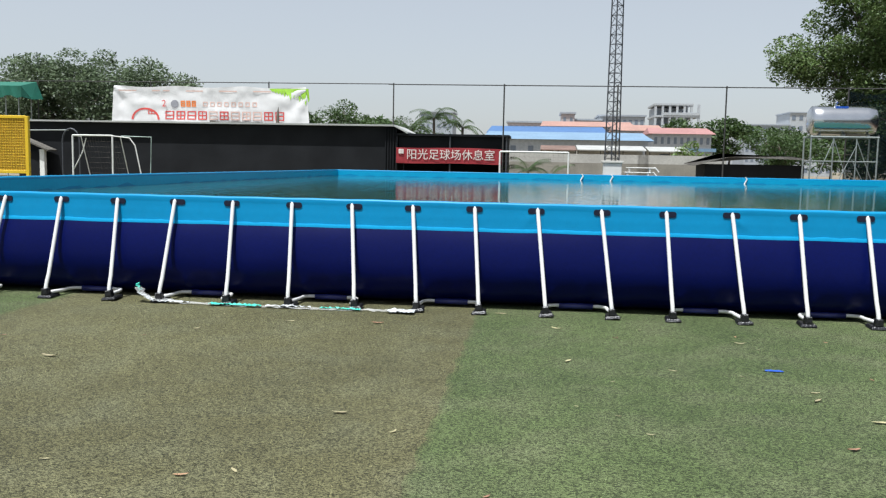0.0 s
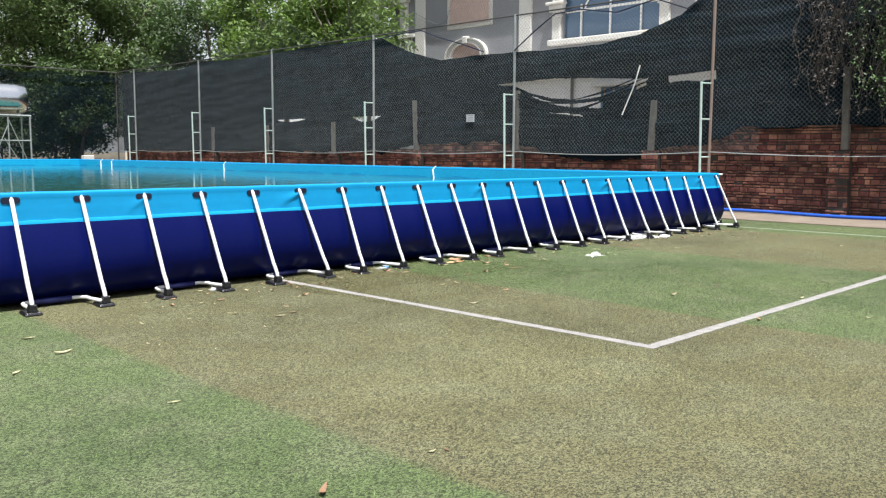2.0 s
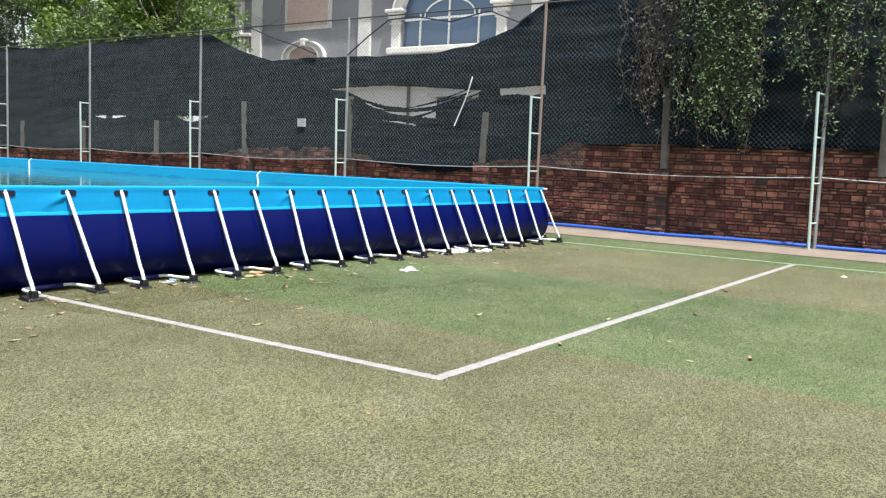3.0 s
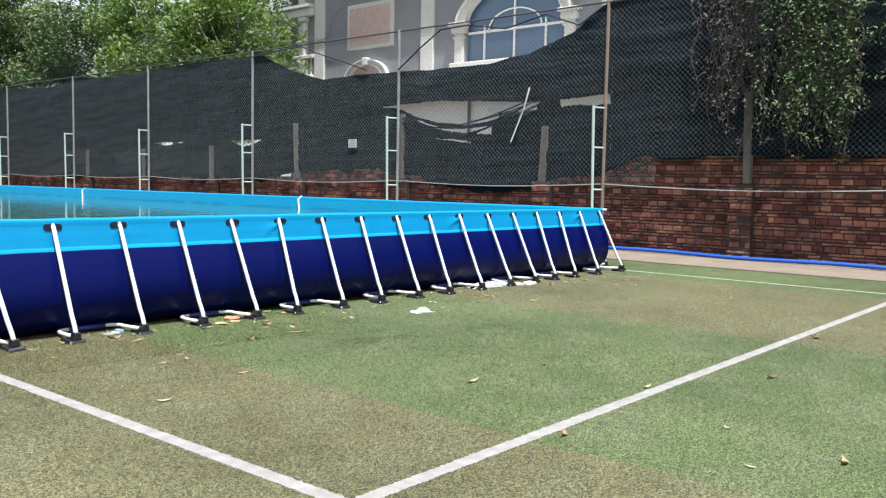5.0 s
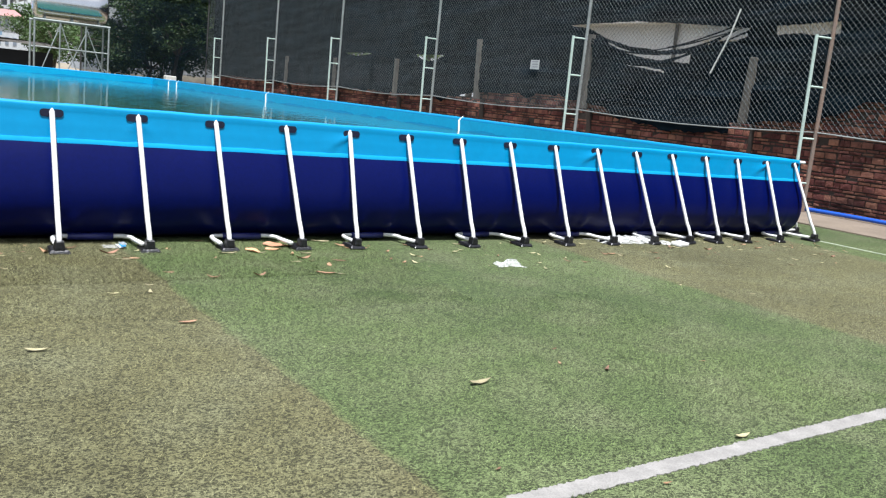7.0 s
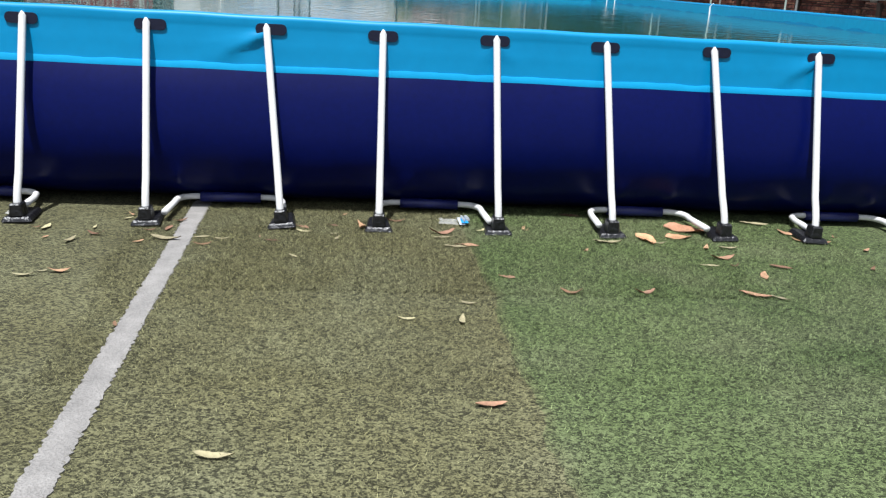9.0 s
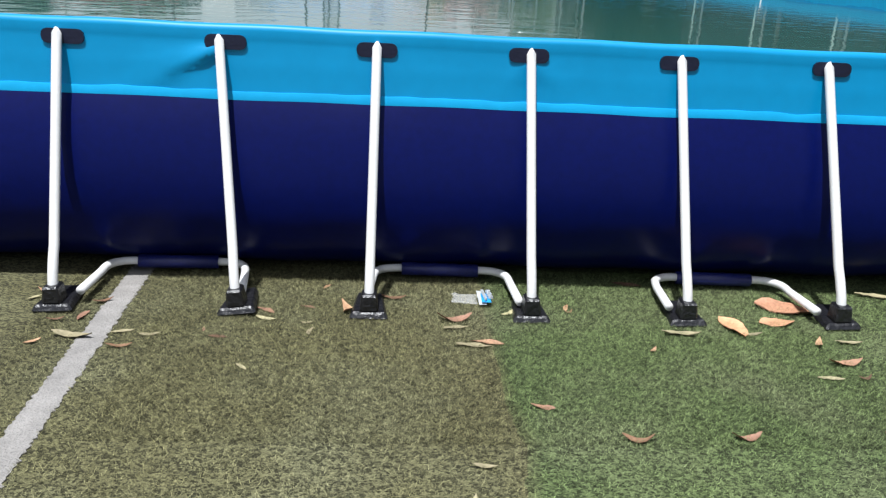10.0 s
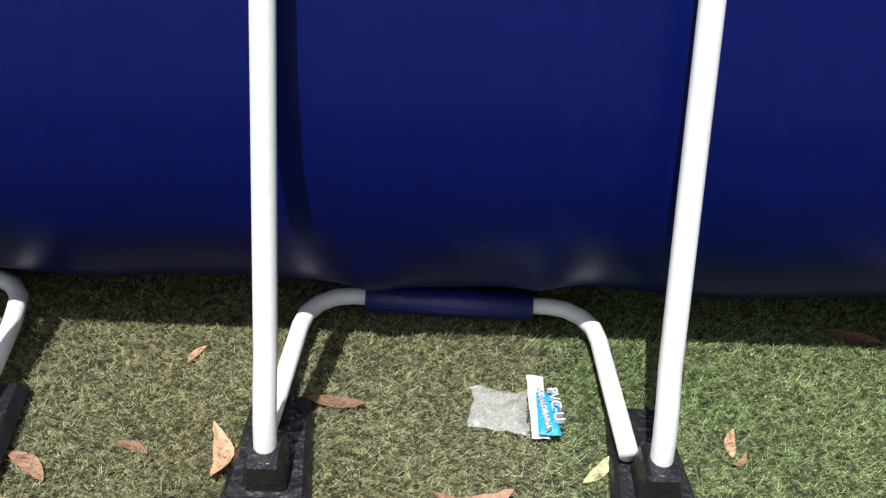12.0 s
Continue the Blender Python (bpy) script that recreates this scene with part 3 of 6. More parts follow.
ball_net(19.0, 46.0, 0.10, 0.0016)
cables = holder("cable_run", "slack black cables strung along the fence", "cable")
part("cable", tube(bmesh.new(), [(FX - 0.03, y, z) for y, z in ((26.0, 5.9), (24.6, 6.0), (23.3, 6.02), (22.4, 5.7), (21.2, 5.35), (20.2, 5.02))], 0.022, 6), M_SLOT, cables, "black cable")
part("cable", tube(bmesh.new(), [(FX - 0.03, y, z) for y, z in ((18.85, 4.95), (18.0, 5.5), (17.2, 5.95), (16.2, 5.98), (14.9, 5.75), (13.6, 5.98), (12.6, 5.6), (11.9, 6.0))], 0.022, 6), M_SLOT, cables, "black cable")

# black shade net hung behind the mesh; its upper edge sags between 11.8 and 26 m, and it is torn
NET_TOP = [(-8, 6.25), (9.5, 6.15), (11.7, 6.25), (12.3, 6.0), (13.0, 5.5), (14.3, 5.12), (15.8, 4.92), (17.5, 4.92), (19.0, 4.95), (21.0, 4.97), (22.6, 4.93), (24.4, 5.38), (25.8, 5.98), (29.5, 6.05), (33, 6.0), (36, 5.9), (39.5, 6.1), (42, 5.8), (46.5, 6.0), (48.7, 6.0)]
NET_LOW = [(-8, 2.35), (11, 2.35), (12, 1.95), (13.4, 1.8), (14.2, 1.5), (16.0, 1.4), (17.2, 1.55), (18.5, 1.9), (20, 2.05), (24, 1.9), (26, 1.65), (48.7, 1.7)]


def lerp_table(tab, s):
    for (a, u), (b, w) in zip(tab, tab[1:]):
        if a <= s <= b:
            return u + (w - u) * (s - a) / (b - a)
    return tab[-1][1]


TEAR_UP = [(14.0, 3.79), (15.74, 3.9), (17.46, 3.99), (19.15, 3.95), (19.81, 3.91)]
TEAR_LOW = [(14.0, 3.77), (14.61, 3.53), (15.53, 3.35), (16.5, 3.28), (17.53, 3.37), (18.41, 3.57), (19.15, 3.85), (19.81, 3.91)]
SLIT_UP = [(15.55, 3.22), (16.4, 3.17), (17.1, 3.17), (17.7, 3.28), (18.3, 3.46)]
SLIT_LOW = [(15.55, 2.99), (16.4, 3.03), (17.1, 3.10), (17.7, 3.22), (18.3, 3.44)]


def torn(y, z):
    """The long tear below the sagging edge, the gaps between its hanging shreds, and slits in other panels."""
    z += 0.012 * noise.noise((y * 6.0, 1.0, 5.0))
    if 14.0 < y < 19.8 and lerp_table(TEAR_LOW, y) < z < lerp_table(TEAR_UP, y):
        return True
    if 15.55 < y < 18.3 and lerp_table(SLIT_LOW, y) < z < lerp_table(SLIT_UP, y):
        return True
    if 16.3 < y < 17.6:
        return 0.0 < z - (2.76 + 0.13 * (y - 16.4)) < 0.045
    if 14.05 < y < 14.52:
        return 3.61 - 0.34 * (y - 14.05) < z < 3.68 - 0.30 * (y - 14.05)
    if 11.85 < y < 13.3:
        return 3.66 + 0.02 * math.sin(y * 6) < z < 3.82 + 0.08 * (13.3 - y) / 1.4
    for a, b, d in ((30.9, 33.1, 0.10), (25.95, 27.7, 0.20)):
        if a < y < b:
            return 3.02 - d * math.sin(math.pi * (y - a) / (b - a)) < z < 3.03
    return False


net = holder("shade_net", "black shade net hung behind the mesh, sagging and torn", "shade net")


def net_panel(y0, y1):
    """One width of net between two posts."""
    v, f = [], []
    ny, nz = (int((y1 - y0) / 0.03), 150) if 11 < y0 < 32 else (max(8, int((y1 - y0) / 0.07)), 64)
    for i in range(ny + 1):
        y = y0 + (y1 - y0) * i / ny
        t0, t1 = lerp_table(NET_LOW, y) - 0.20 * abs(noise.noise((y * 1.1, 2.0, 9.0))) - 0.07 * abs(noise.noise((y * 4.0, 5.0, 9.0))), lerp_table(NET_TOP, y)
        for j in range(nz + 1):
            z = t0 + (t1 - t0) * j / nz
            wave = 0.05 * noise.noise((y * 0.6, z * 0.9, 1.0)) + 0.03 * noise.noise((y * 2.2, z * 1.4, 4.0))
            fold = 0.075 * noise.noise((y * 0.35, z * 2.6 + 0.25 * y, 7.0)) + 0.035 * noise.noise((y * 0.8, z * 6.0, 2.0)) + 0.012 * noise.noise((y * 1.5, z * 14.0, 3.0))
            x = FX + 0.30 + wave + fold
            v.append((min(x, 23.61) if z < 2.6 else x, y, z + 0.03 * noise.noise((y * 1.7, 3.0, z))))
    for i in range(ny):
        for j in range(nz):
            y = y0 + (y1 - y0) * (i + 0.5) / ny
            a = i * (nz + 1) + j
            if not torn(y, (v[a][2] + v[a + 1][2]) / 2):
                f.append((a, a + nz + 1, a + nz + 2, a + 1))
    return raw("panel", v, f, M_NET, net, True)


for y0, y1 in zip([-8] + EAST_POSTS, EAST_POSTS + [48.7]):
    net_panel(y0, y1)
# shreds of net that hang across the tear like swags
for ya, za, yb, zb, sag, w in ((19.6, 3.86, 14.3, 3.74, 0.62, 0.05), (19.4, 3.80, 14.6, 3.60, 0.72, 0.04), (19.5, 3.70, 15.0, 3.42, 0.60, 0.06), (19.2, 3.62, 15.4, 3.30, 0.55, 0.05), (18.6, 3.42, 15.8, 3.12, 0.35, 0.05), (17.4, 3.22, 13.9, 3.86, 0.12, 0.03), (16.2, 3.34, 14.0, 3.95, 0.05, 0.04)):
    v, f = [], []
    for i in range(41):
        t = i / 40
        y, z = ya + (yb - ya) * t, za + (zb - za) * t - 4 * sag * t * (1 - t)
        ww = w * (1 + 0.5 * noise.noise((t * 6, sag * 9, 1.0)))
        x = FX + 0.22 + 0.03 * noise.noise((t * 5, sag * 7, 2.0))
        v += [(x, y, z - ww / 2), (x - 0.02, y, z), (x, y, z + ww / 2)]
    for i in range(40):
        for j in range(2):
            q = i * 3 + j
            f.append((q, q + 3, q + 4, q + 1))
    raw("shred", v, f, M_NET, net, True)
# the net turns the corner and runs a little way along the north fence
v, f = [], []
for i in range(61):
    x = 16.8 + 6.9 * i / 60
    for j in range(31):
        z = 0.15 + (5.7 + 0.10 * math.sin(x * 2)) * j / 30
        v.append((x, 48.8 + 0.05 * noise.noise((x, z, 7.0)), z))
for i in range(60):
    for j in range(30):
        a = i * 31 + j
        f.append((a, a + 31, a + 32, a + 1))
raw("panel", v, f, M_NET_THIN, net, True)

# brick wall behind the net
WX = 23.75
WALL_H = [(-8, 2.45), (11.5, 2.45), (13.5, 2.44), (19.3, 2.42), (19.35, 2.12), (24.2, 2.12), (24.25, 1.85), (48.7, 1.75)]
bm = bmesh.new()
for (y0, h0), (y1, h1) in zip(WALL_H, WALL_H[1:]):
    if y1 - y0 > 0.1:
        box(bm, WX + 0.012, y0, -0.1, WX + 0.24, y1, min(h0, h1) - 0.012)
wall = part("wall_east", bm, M_MORTAR)
tagged(wall, "old weathered red brick boundary wall with soot stains", "brick wall", kind="structure")

# piers and old concrete posts along the wall
def pier(y, w, h, x_out=0.26):
    bm = bmesh.new()
    box(bm, WX - x_out, y - w / 2, 0.0, WX + 0.02, y + w / 2, h, 0.01)
    return bm


def concrete_post(y, z0, z1, lean=0.0):
    bm = bmesh.new()
    box(bm, -0.085, -0.085, 0, 0.085, 0.085, z1 - z0, 0.015)
    for v in bm.verts:
        v.co.y += lean * v.co.z
        v.co.x += 0.01 * noise.noise(v.co * 3)
    ob = part("concrete_post", bm, M_POST)
    ob.location = (WX - 0.17, y, z0)
    return tagged(ob, "old grey concrete post rising out of the brick wall", "post", "concrete posts on the brick wall")


for y, z0, z1, ln in ((23.85, 1.7, 3.54, 0.05), (18.95, 1.7, 3.67, 0.0), (13.8, 1.7, 3.15, -0.05), (8.30, 1.72, 3.75, 0.02), (28.9, 1.5, 2.85, 0.0), (33.8, 1.5, 2.8, 0.0), (38.6, 1.5, 2.8, 0.0), (3.3, 1.72, 3.7, 0.0)):
    concrete_post(y, z0, z1, ln)


# courses: one brick on edge, then two laid flat
COURSES, BRICK_L = (0.142, 0.074, 0.070), 0.25


def worn_brick(h, seed):
    """One brick with a worn, uneven face and chipped corners."""
    r = random.Random(seed)
    y1, z1 = BRICK_L / 2 - 0.006, h / 2 - 0.007
    v = [(0.05, sy * y1, sz * z1) for sy, sz in ((-1, -1), (1, -1), (1, 1), (-1, 1))]
    v += [(-0.010 + r.uniform(-0.003, 0.006), sy * (y1 - r.uniform(0.0, 0.012)), sz * (z1 - r.uniform(0.0, 0.014))) for sy, sz in ((-1, -1), (1, -1), (1, 1), (-1, 1))]
    v.append((-0.014 - r.uniform(0.0, 0.006), r.uniform(-0.05, 0.05), r.uniform(-0.3, 0.3) * h))
    f = [(0, 4, 7, 3), (1, 2, 6, 5), (3, 7, 6, 2), (0, 1, 5, 4), (4, 5, 8), (5, 6, 8), (6, 7, 8), (7, 4, 8)]
    return v, f


BRICKS = [[worn_brick(h, 10 * i + k) for k in range(5)] for i, h in enumerate(COURSES)]


def brick_mesh(v, f):
    me = bpy.data.meshes.new("brick")
    me.from_pydata(v, [], [q[::-1] for q in f])
    me.materials.append(M_BRICK_P)
    return me


BRICK_MESH = [[brick_mesh(*q) for q in row] for row in BRICKS]
rng = random.Random(5)
bv, bf = [], []


def brick_rows(y0, y1, z0, z1, xface, own):
    z, r = z0, 0
    while z < z1 - 0.05:
        c = r % 3
        h = min(COURSES[c], z1 - z)
        sag = rng.uniform(-0.004, 0.004)
        y = y0 - rng.uniform(0.0, 0.9) * BRICK_L
        while y < y1 - 0.05:
            ln = BRICK_L * rng.choice((1, 1, 1, 1.06, 0.94, 0.5))
            a, b = max(y, y0), min(y + ln, y1)
            y += ln
            if b - a < 0.05 or rng.random() < 0.012:
                continue
            out = rng.uniform(-0.016, 0.010) if rng.random() < 0.9 else 0.022
            at = Vector((xface + out, (a + b) / 2, z + h / 2 + sag + rng.uniform(-0.003, 0.003)))
            k = rng.randrange(5)
            wide, tall, tilt = (b - a) / BRICK_L, h / COURSES[c] * rng.uniform(0.93, 1.0), rng.uniform(-0.025, 0.025)
            if own((a + b) / 2):
                ob = new("brick", BRICK_MESH[c][k])
                ob.parent = wall
                ob.location = at
                ob.scale = (1, wide, tall)
                ob.rotation_euler = (tilt, 0, rng.uniform(-0.03, 0.03))
            else:
                v, f = BRICKS[c][k]
                n = len(bv)
                bv.extend([(at.x + p[0], at.y + p[1] * wide, at.z + p[2] * tall + p[1] * tilt) for p in v])
                bf.extend([tuple(n + i for i in q[::-1]) for q in f])
        z += COURSES[c]
        r += 1


def near_stretch(y):
    return 6.6 < y < 9.2


def brick_wall():
    for (y0, h0), (y1, h1) in zip(WALL_H, WALL_H[1:]):
        if y1 - y0 > 0.1:
            brick_rows(max(y0, -4), y1, 0.0, min(h0, h1), WX, near_stretch)
    for y in (-1.9, 3.3, 8.42, 13.8, 18.95, 23.85, 28.9, 33.8, 38.6):
        hp = 1.7 if y < 25 else 1.5
        bm = pier(y, 0.50, hp)
        part("pier", bm, M_MORTAR, wall, "brick pier")
        brick_rows(y - 0.26, y + 0.26, 0.0, hp, WX - 0.26, lambda q: False)
    ob = raw("brickwork", bv, bf, M_BRICK, wall)
    tagged(ob, "weathered red bricks with eroded joints", kind="stuff")


brick_wall()

# hose along the foot of the wall
bm = bmesh.new()
tube(bm, [(WX - 0.40 + 0.07 * math.sin(y * 0.7) + 0.03 * math.sin(y * 2.1), y, 0.088 + 0.012 * math.sin(y * 1.3)) for y in [-6 + 0.4 * i for i in range(62)]], 0.043, 10)
hose = part("hose", bm, M_HOSE, None, "", True)
tagged(hose, "bright blue water hose lying along the wall foot", "hose")

# small notice on the mesh, illegible
M_LETTERGREY = mat("dusty_white_board", (0.40, 0.42, 0.42), 0.6, 0, 0.15, 6, 40, 0.1)
notice = holder("notice_board", "small white notice with illegible grey lines on the mesh", "notice", at=(FX - 0.03, 20.8, 2.80))
part("board", block(-0.006, -0.19, -0.13, 0.0, 0.19, 0.13), M_LETTERGREY, notice)
M_INK = mat("grey_ink", (0.25, 0.25, 0.27), 0.7, 0, 0.1)
for k in range(3):
    part("text_bar", block(-0.009, -0.14, 0.07 - 0.075 * k, -0.006, 0.13 - 0.02 * k, 0.10 - 0.075 * k), M_INK, notice)
stick = part("stick", tube(bmesh.new(), ((FX - 0.05, 14.05, 4.15), (FX - 0.05, 14.22, 3.6), (FX - 0.04, 14.62, 2.75)), 0.018, 6), M_WHITE)
tagged(stick, "thin pale bent stick caught in the mesh", "stick")

# ---- foliage ----
M_LEAF_DARK = leafy("dark_tree_leaf", (0.026, 0.052, 0.018), (0.075, 0.125, 0.035))
M_LEAF_BIG = leafy("spreading_tree_leaf", (0.046, 0.078, 0.026), (0.150, 0.210, 0.066), island=0.5)
M_LEAF_BRIGHT = leafy("bright_tree_leaf", (0.045, 0.085, 0.016), (0.13, 0.20, 0.035))
# olive leaf of the far trees, paled: haze put into its base colour
M_LEAF_OLIVE = leafy("olive_tree_leaf", (0.065, 0.095, 0.052), (0.14, 0.185, 0.10))
M_VINE = leafy("vine_leaf", (0.015, 0.029, 0.013), (0.105, 0.165, 0.052), island=0.75)
M_BARK = mat("bark", (0.11, 0.09, 0.07), 0.9, 0, 0.4, 5, 40, 0.6)


def leaf_cloud(name, centres, per, size, material, parent, seed, flat=0.5, face=None):
    """Many single leaves round cluster centres (centre, radius), thicker at each cluster's skin, drooping a little."""
    r = np.random.RandomState(seed)
    P = []
    for (c, rad) in centres:
        n = max(6, int(per * rad * rad))
        d = r.normal(size=(n, 3))
        d /= np.linalg.norm(d, axis=1)[:, None]
        rr = rad * (0.45 + 0.6 * r.rand(n) ** 0.6)
        q = d * rr[:, None]
        q[:, 2] *= 0.72
        P.append(np.array(c) + q)
    P = np.concatenate(P)
    n = len(P)
    nrm = r.normal(size=(n, 3))
    nrm[:, 2] = np.abs(nrm[:, 2]) + flat
    if face is not None:
        nrm += np.array(face) * 1.5
    nrm /= np.linalg.norm(nrm, axis=1)[:, None]
    a = np.cross(nrm, r.normal(size=(n, 3)))
    a /= np.linalg.norm(a, axis=1)[:, None]
    b = np.cross(nrm, a)
    s = size * (0.6 + 0.8 * r.rand(n))[:, None]
    w = s * 0.42
    v = np.stack([P - a * s, P + b * w - a * s * 0.1, P + a * s - nrm * s * 0.25, P - b * w - a * s * 0.1], 1).reshape(-1, 3)
    me = bpy.data.meshes.new(name)
    me.vertices.add(4 * n)
    me.vertices.foreach_set("co", v.ravel())
    me.loops.add(4 * n)
    me.loops.foreach_set("vertex_index", np.arange(4 * n))
    me.polygons.add(n)
    me.polygons.foreach_set("loop_start", np.arange(0, 4 * n, 4))
    me.update()
    me.validate()
    me.materials.append(material)
    ob = new(name, me)
    ob.parent = parent
    return ob


def tree(x, y, trunk_h, centre, radii, clumps, per, size, material, label, seed, trunk_r=0.25, clump_r=1.1):
    """A tapered trunk with limbs that run to the clumps of an uneven crown."""
    r = random.Random(seed)
    th = holder("tree", label, "tree", at=(x, y, 0))
    cx, cy, cz = centre
    cs = []
    for i in range(clumps):
        while True:
            d = Vector((r.uniform(-1, 1), r.uniform(-1, 1), r.uniform(-0.85, 1)))
            if 0.30 < d.length < 1.0:
                break
        c = Vector((cx + d.x * radii[0], cy + d.y * radii[1], cz + d.z * radii[2]))
        cs.append((c, clump_r * r.uniform(0.55, 1.35)))
    bm = bmesh.new()
    fork = Vector((0.3, 0.1, trunk_h))
    tube(bm, [(0, 0, -0.1), (0.05, 0, trunk_h * 0.4), fork], trunk_r, 8, r2=trunk_r * 0.6)
    for c, _ in cs[::3]:
        mid = fork.lerp(c, 0.5) + Vector((r.uniform(-0.4, 0.4), r.uniform(-0.4, 0.4), 0.5))
        tube(bm, [fork, mid, c], trunk_r * 0.38, 5, r2=0.03)
    part("trunk", bm, M_BARK, th, "brown trunk with forking limbs", True)
    leaf_cloud("crown", [((c.x, c.y, c.z), rad) for c, rad in cs], per, size, material, th, seed)
    return th


# far corner behind the tank: large dark tree; brighter ones behind the net; olive one behind the shed
tree(24.5, 58.0, 4.0, (-0.3, -1, 8.6), (8.3, 4.5, 6.4), 150, 420, 0.125, M_LEAF_BIG, "large dark green spreading tree behind the fence corner", 1, 0.5, 1.45)
tree(30.5, 50.0, 4.0, (0, 0, 8.0), (5.0, 4.4, 5.6), 48, 330, 0.13, M_LEAF_DARK, "tall dark green tree beyond the shade net", 2, 0.35, 1.4)
tree(28.4, 39.5, 4.0, (0, 0, 7.6), (3.4, 6.0, 4.4), 84, 260, 0.13, M_LEAF_BRIGHT, "bright green bushy tree behind the shade net", 3, 0.25, 1.1)
tree(27.6, 33.4, 3.5, (0, 0, 6.6), (2.4, 3.4, 3.7), 60, 270, 0.12, M_LEAF_BRIGHT, "bright green bushy tree beside the grey villa", 4, 0.2, 1.0)
tree(-35.0, 61.0, 3.0, (0, 0, 5.4), (9.0, 4.0, 3.9), 100, 260, 0.14, M_LEAF_OLIVE, "broad olive green tree behind the long shed", 5, 0.35, 1.4)
tree(-27.5, 60.5, 3.0, (0, 0, 4.8), (4.0, 3.0, 3.1), 44, 260, 0.135, M_LEAF_OLIVE, "olive green tree behind the long shed", 6, 0.3, 1.2)
tree(-14.2, 64.0, 2.5, (0, 0, 4.5), (1.7, 1.6, 1.2), 20, 220, 0.12, M_LEAF_DARK, "small dark green round tree beyond the shed", 7, 0.2, 0.9)
tree(-10.5, 66.0, 2.5, (0, 0, 3.5), (3.6, 2.0, 1.1), 26, 220, 0.12, M_LEAF_DARK, "low dark green tree beyond the shed", 8, 0.2, 0.9)
tree(19.0, 69.0, 2.0, (0, 0, 3.3), (2.7, 2.5, 1.6), 36, 260, 0.12, M_LEAF_DARK, "dark green bushes behind the low hut", 9, 0.2, 0.85)
tree(11.2, 66.0, 1.2, (0, 0, 2.4), (1.6, 1.5, 1.3), 14, 150, 0.14, M_LEAF_BRIGHT, "light green shrub beside the low hut", 10, 0.12, 0.7)


def palm(x, y, h, fronds, length, label, seed, droop=0.5):
    r = random.Random(seed)
    th = holder("palm_tree", label, "palm", at=(x, y, 0))
    part("trunk", tube(bmesh.new(), [(0, 0, -0.1), (0.05, 0, h * 0.5), (0, 0, h)], 0.14, 8, r2=0.09), M_BARK, th, "slim grey trunk", True)
    v, f = [], []
    for i in range(fronds):
        az = 2 * math.pi * i / fronds + r.uniform(-0.3, 0.3)
        up = r.uniform(0.1, 1.1)
        L = length * r.uniform(0.8, 1.15)
        d = Vector((math.cos(az), math.sin(az), 0))
        side = Vector((-d.y, d.x, 0))
        n = 14
        for k in range(n):
            t = (k + 1) / n
            c = Vector((0, 0, h)) + d * (L * t * math.cos(up * (1 - t * 0.5))) + Vector((0, 0, L * (up * t - droop * 1.6 * t * t)))
            w = 0.34 * L * math.sin(math.pi * min(1, 0.15 + 0.85 * t)) * 0.6
            for sg in (1, -1):
                b = len(v)
                tip = c + side * sg * w + d * 0.1 * L - Vector((0, 0, 0.12 * L))
                v += [c, c + d * (L / n) * 0.7, tip]
                f.append((b, b + 1, b + 2))
    raw("crown", v, f, M_LEAF_DARK, th)
    return th


tree(21.5, 54.0, 1.6, (-0.6, 0.4, 2.3), (4.2, 1.6, 1.7), 40, 260, 0.12, M_LEAF_DARK, "dark green undergrowth behind the tank stand", 12, 0.15, 0.8)
tree(22.6, 52.6, 2.5, (0, 0.3, 4.2), (3.0, 1.4, 2.6), 44, 300, 0.11, M_LEAF_DARK, "dark green tree close behind the fence corner", 14, 0.16, 0.8)
tree(36.0, 41.6, 4.0, (0, 0, 9.0), (3.0, 3.2, 5.6), 60, 300, 0.13, M_LEAF_BRIGHT, "bright green tree beside the villa balcony", 13, 0.25, 1.1)

palm(-7.6, 63.5, 5.0, 18, 2.0, "dark green feathery palm behind the shelter", 21)
palm(-5.4, 63.0, 4.3, 16, 1.7, "dark green feathery palm behind the shelter", 22)
palm(-9.4, 64.5, 4.2, 14, 1.6, "dark green feathery palm behind the shelter", 23)
palm(-0.4, 52.0, 1.3, 11, 1.7, "small banana plant with drooping leaves", 24, 0.35)
palm(1.0, 52.5, 1.0, 9, 1.4, "small banana plant with drooping leaves", 25, 0.35)

# creeper over the net
rv = random.Random(31)
vine = holder("creeper", "green climbing creeper hanging in strands over the net", "vine", at=(FX - 0.1, 7.0, 2.4))
vine.location = (0, 0, 0)
strands, stems = [], bmesh.new()
# a thick sunlit curtain, and thinner strands with gaps between them
RUNS = [(7.05, 0.42, 2.3, 4.6, 62), (6.2, 0.16, 2.5, 3.6, 12), (5.2, 0.22, 3.6, 5.2, 14), (4.35, 0.25, 2.6, 4.6, 18), (3.2, 0.5, 2.6, 4.8, 22), (5.7, 0.9, 5.2, 6.0, 26)]
for yc, wide, lo, hi, count in RUNS:
    for i in range(count):
        y = rv.gauss(yc, wide)
        z1, z0 = 6.65 + rv.uniform(-0.3, 0.3), rv.uniform(lo, hi)
        dy = rv.uniform(-0.3, 0.3)
        n = int((z1 - z0) / 0.2) + 2
        pts = [(FX - 0.08 - 0.22 * rv.random() * (1 - 0.5 * k / n), y + dy * k / n + 0.07 * math.sin(k * 1.7 + i), z1 + (z0 - z1) * k / n) for k in range(n + 1)]
        tube(stems, pts, 0.007, 4)
        for p in pts:
            if rv.random() < 0.62:
                strands.append((p, rv.uniform(0.07, 0.20)))
tagged(part("stem", stems, M_BARK, vine, "thin brown hanging stems"), kind="stuff")
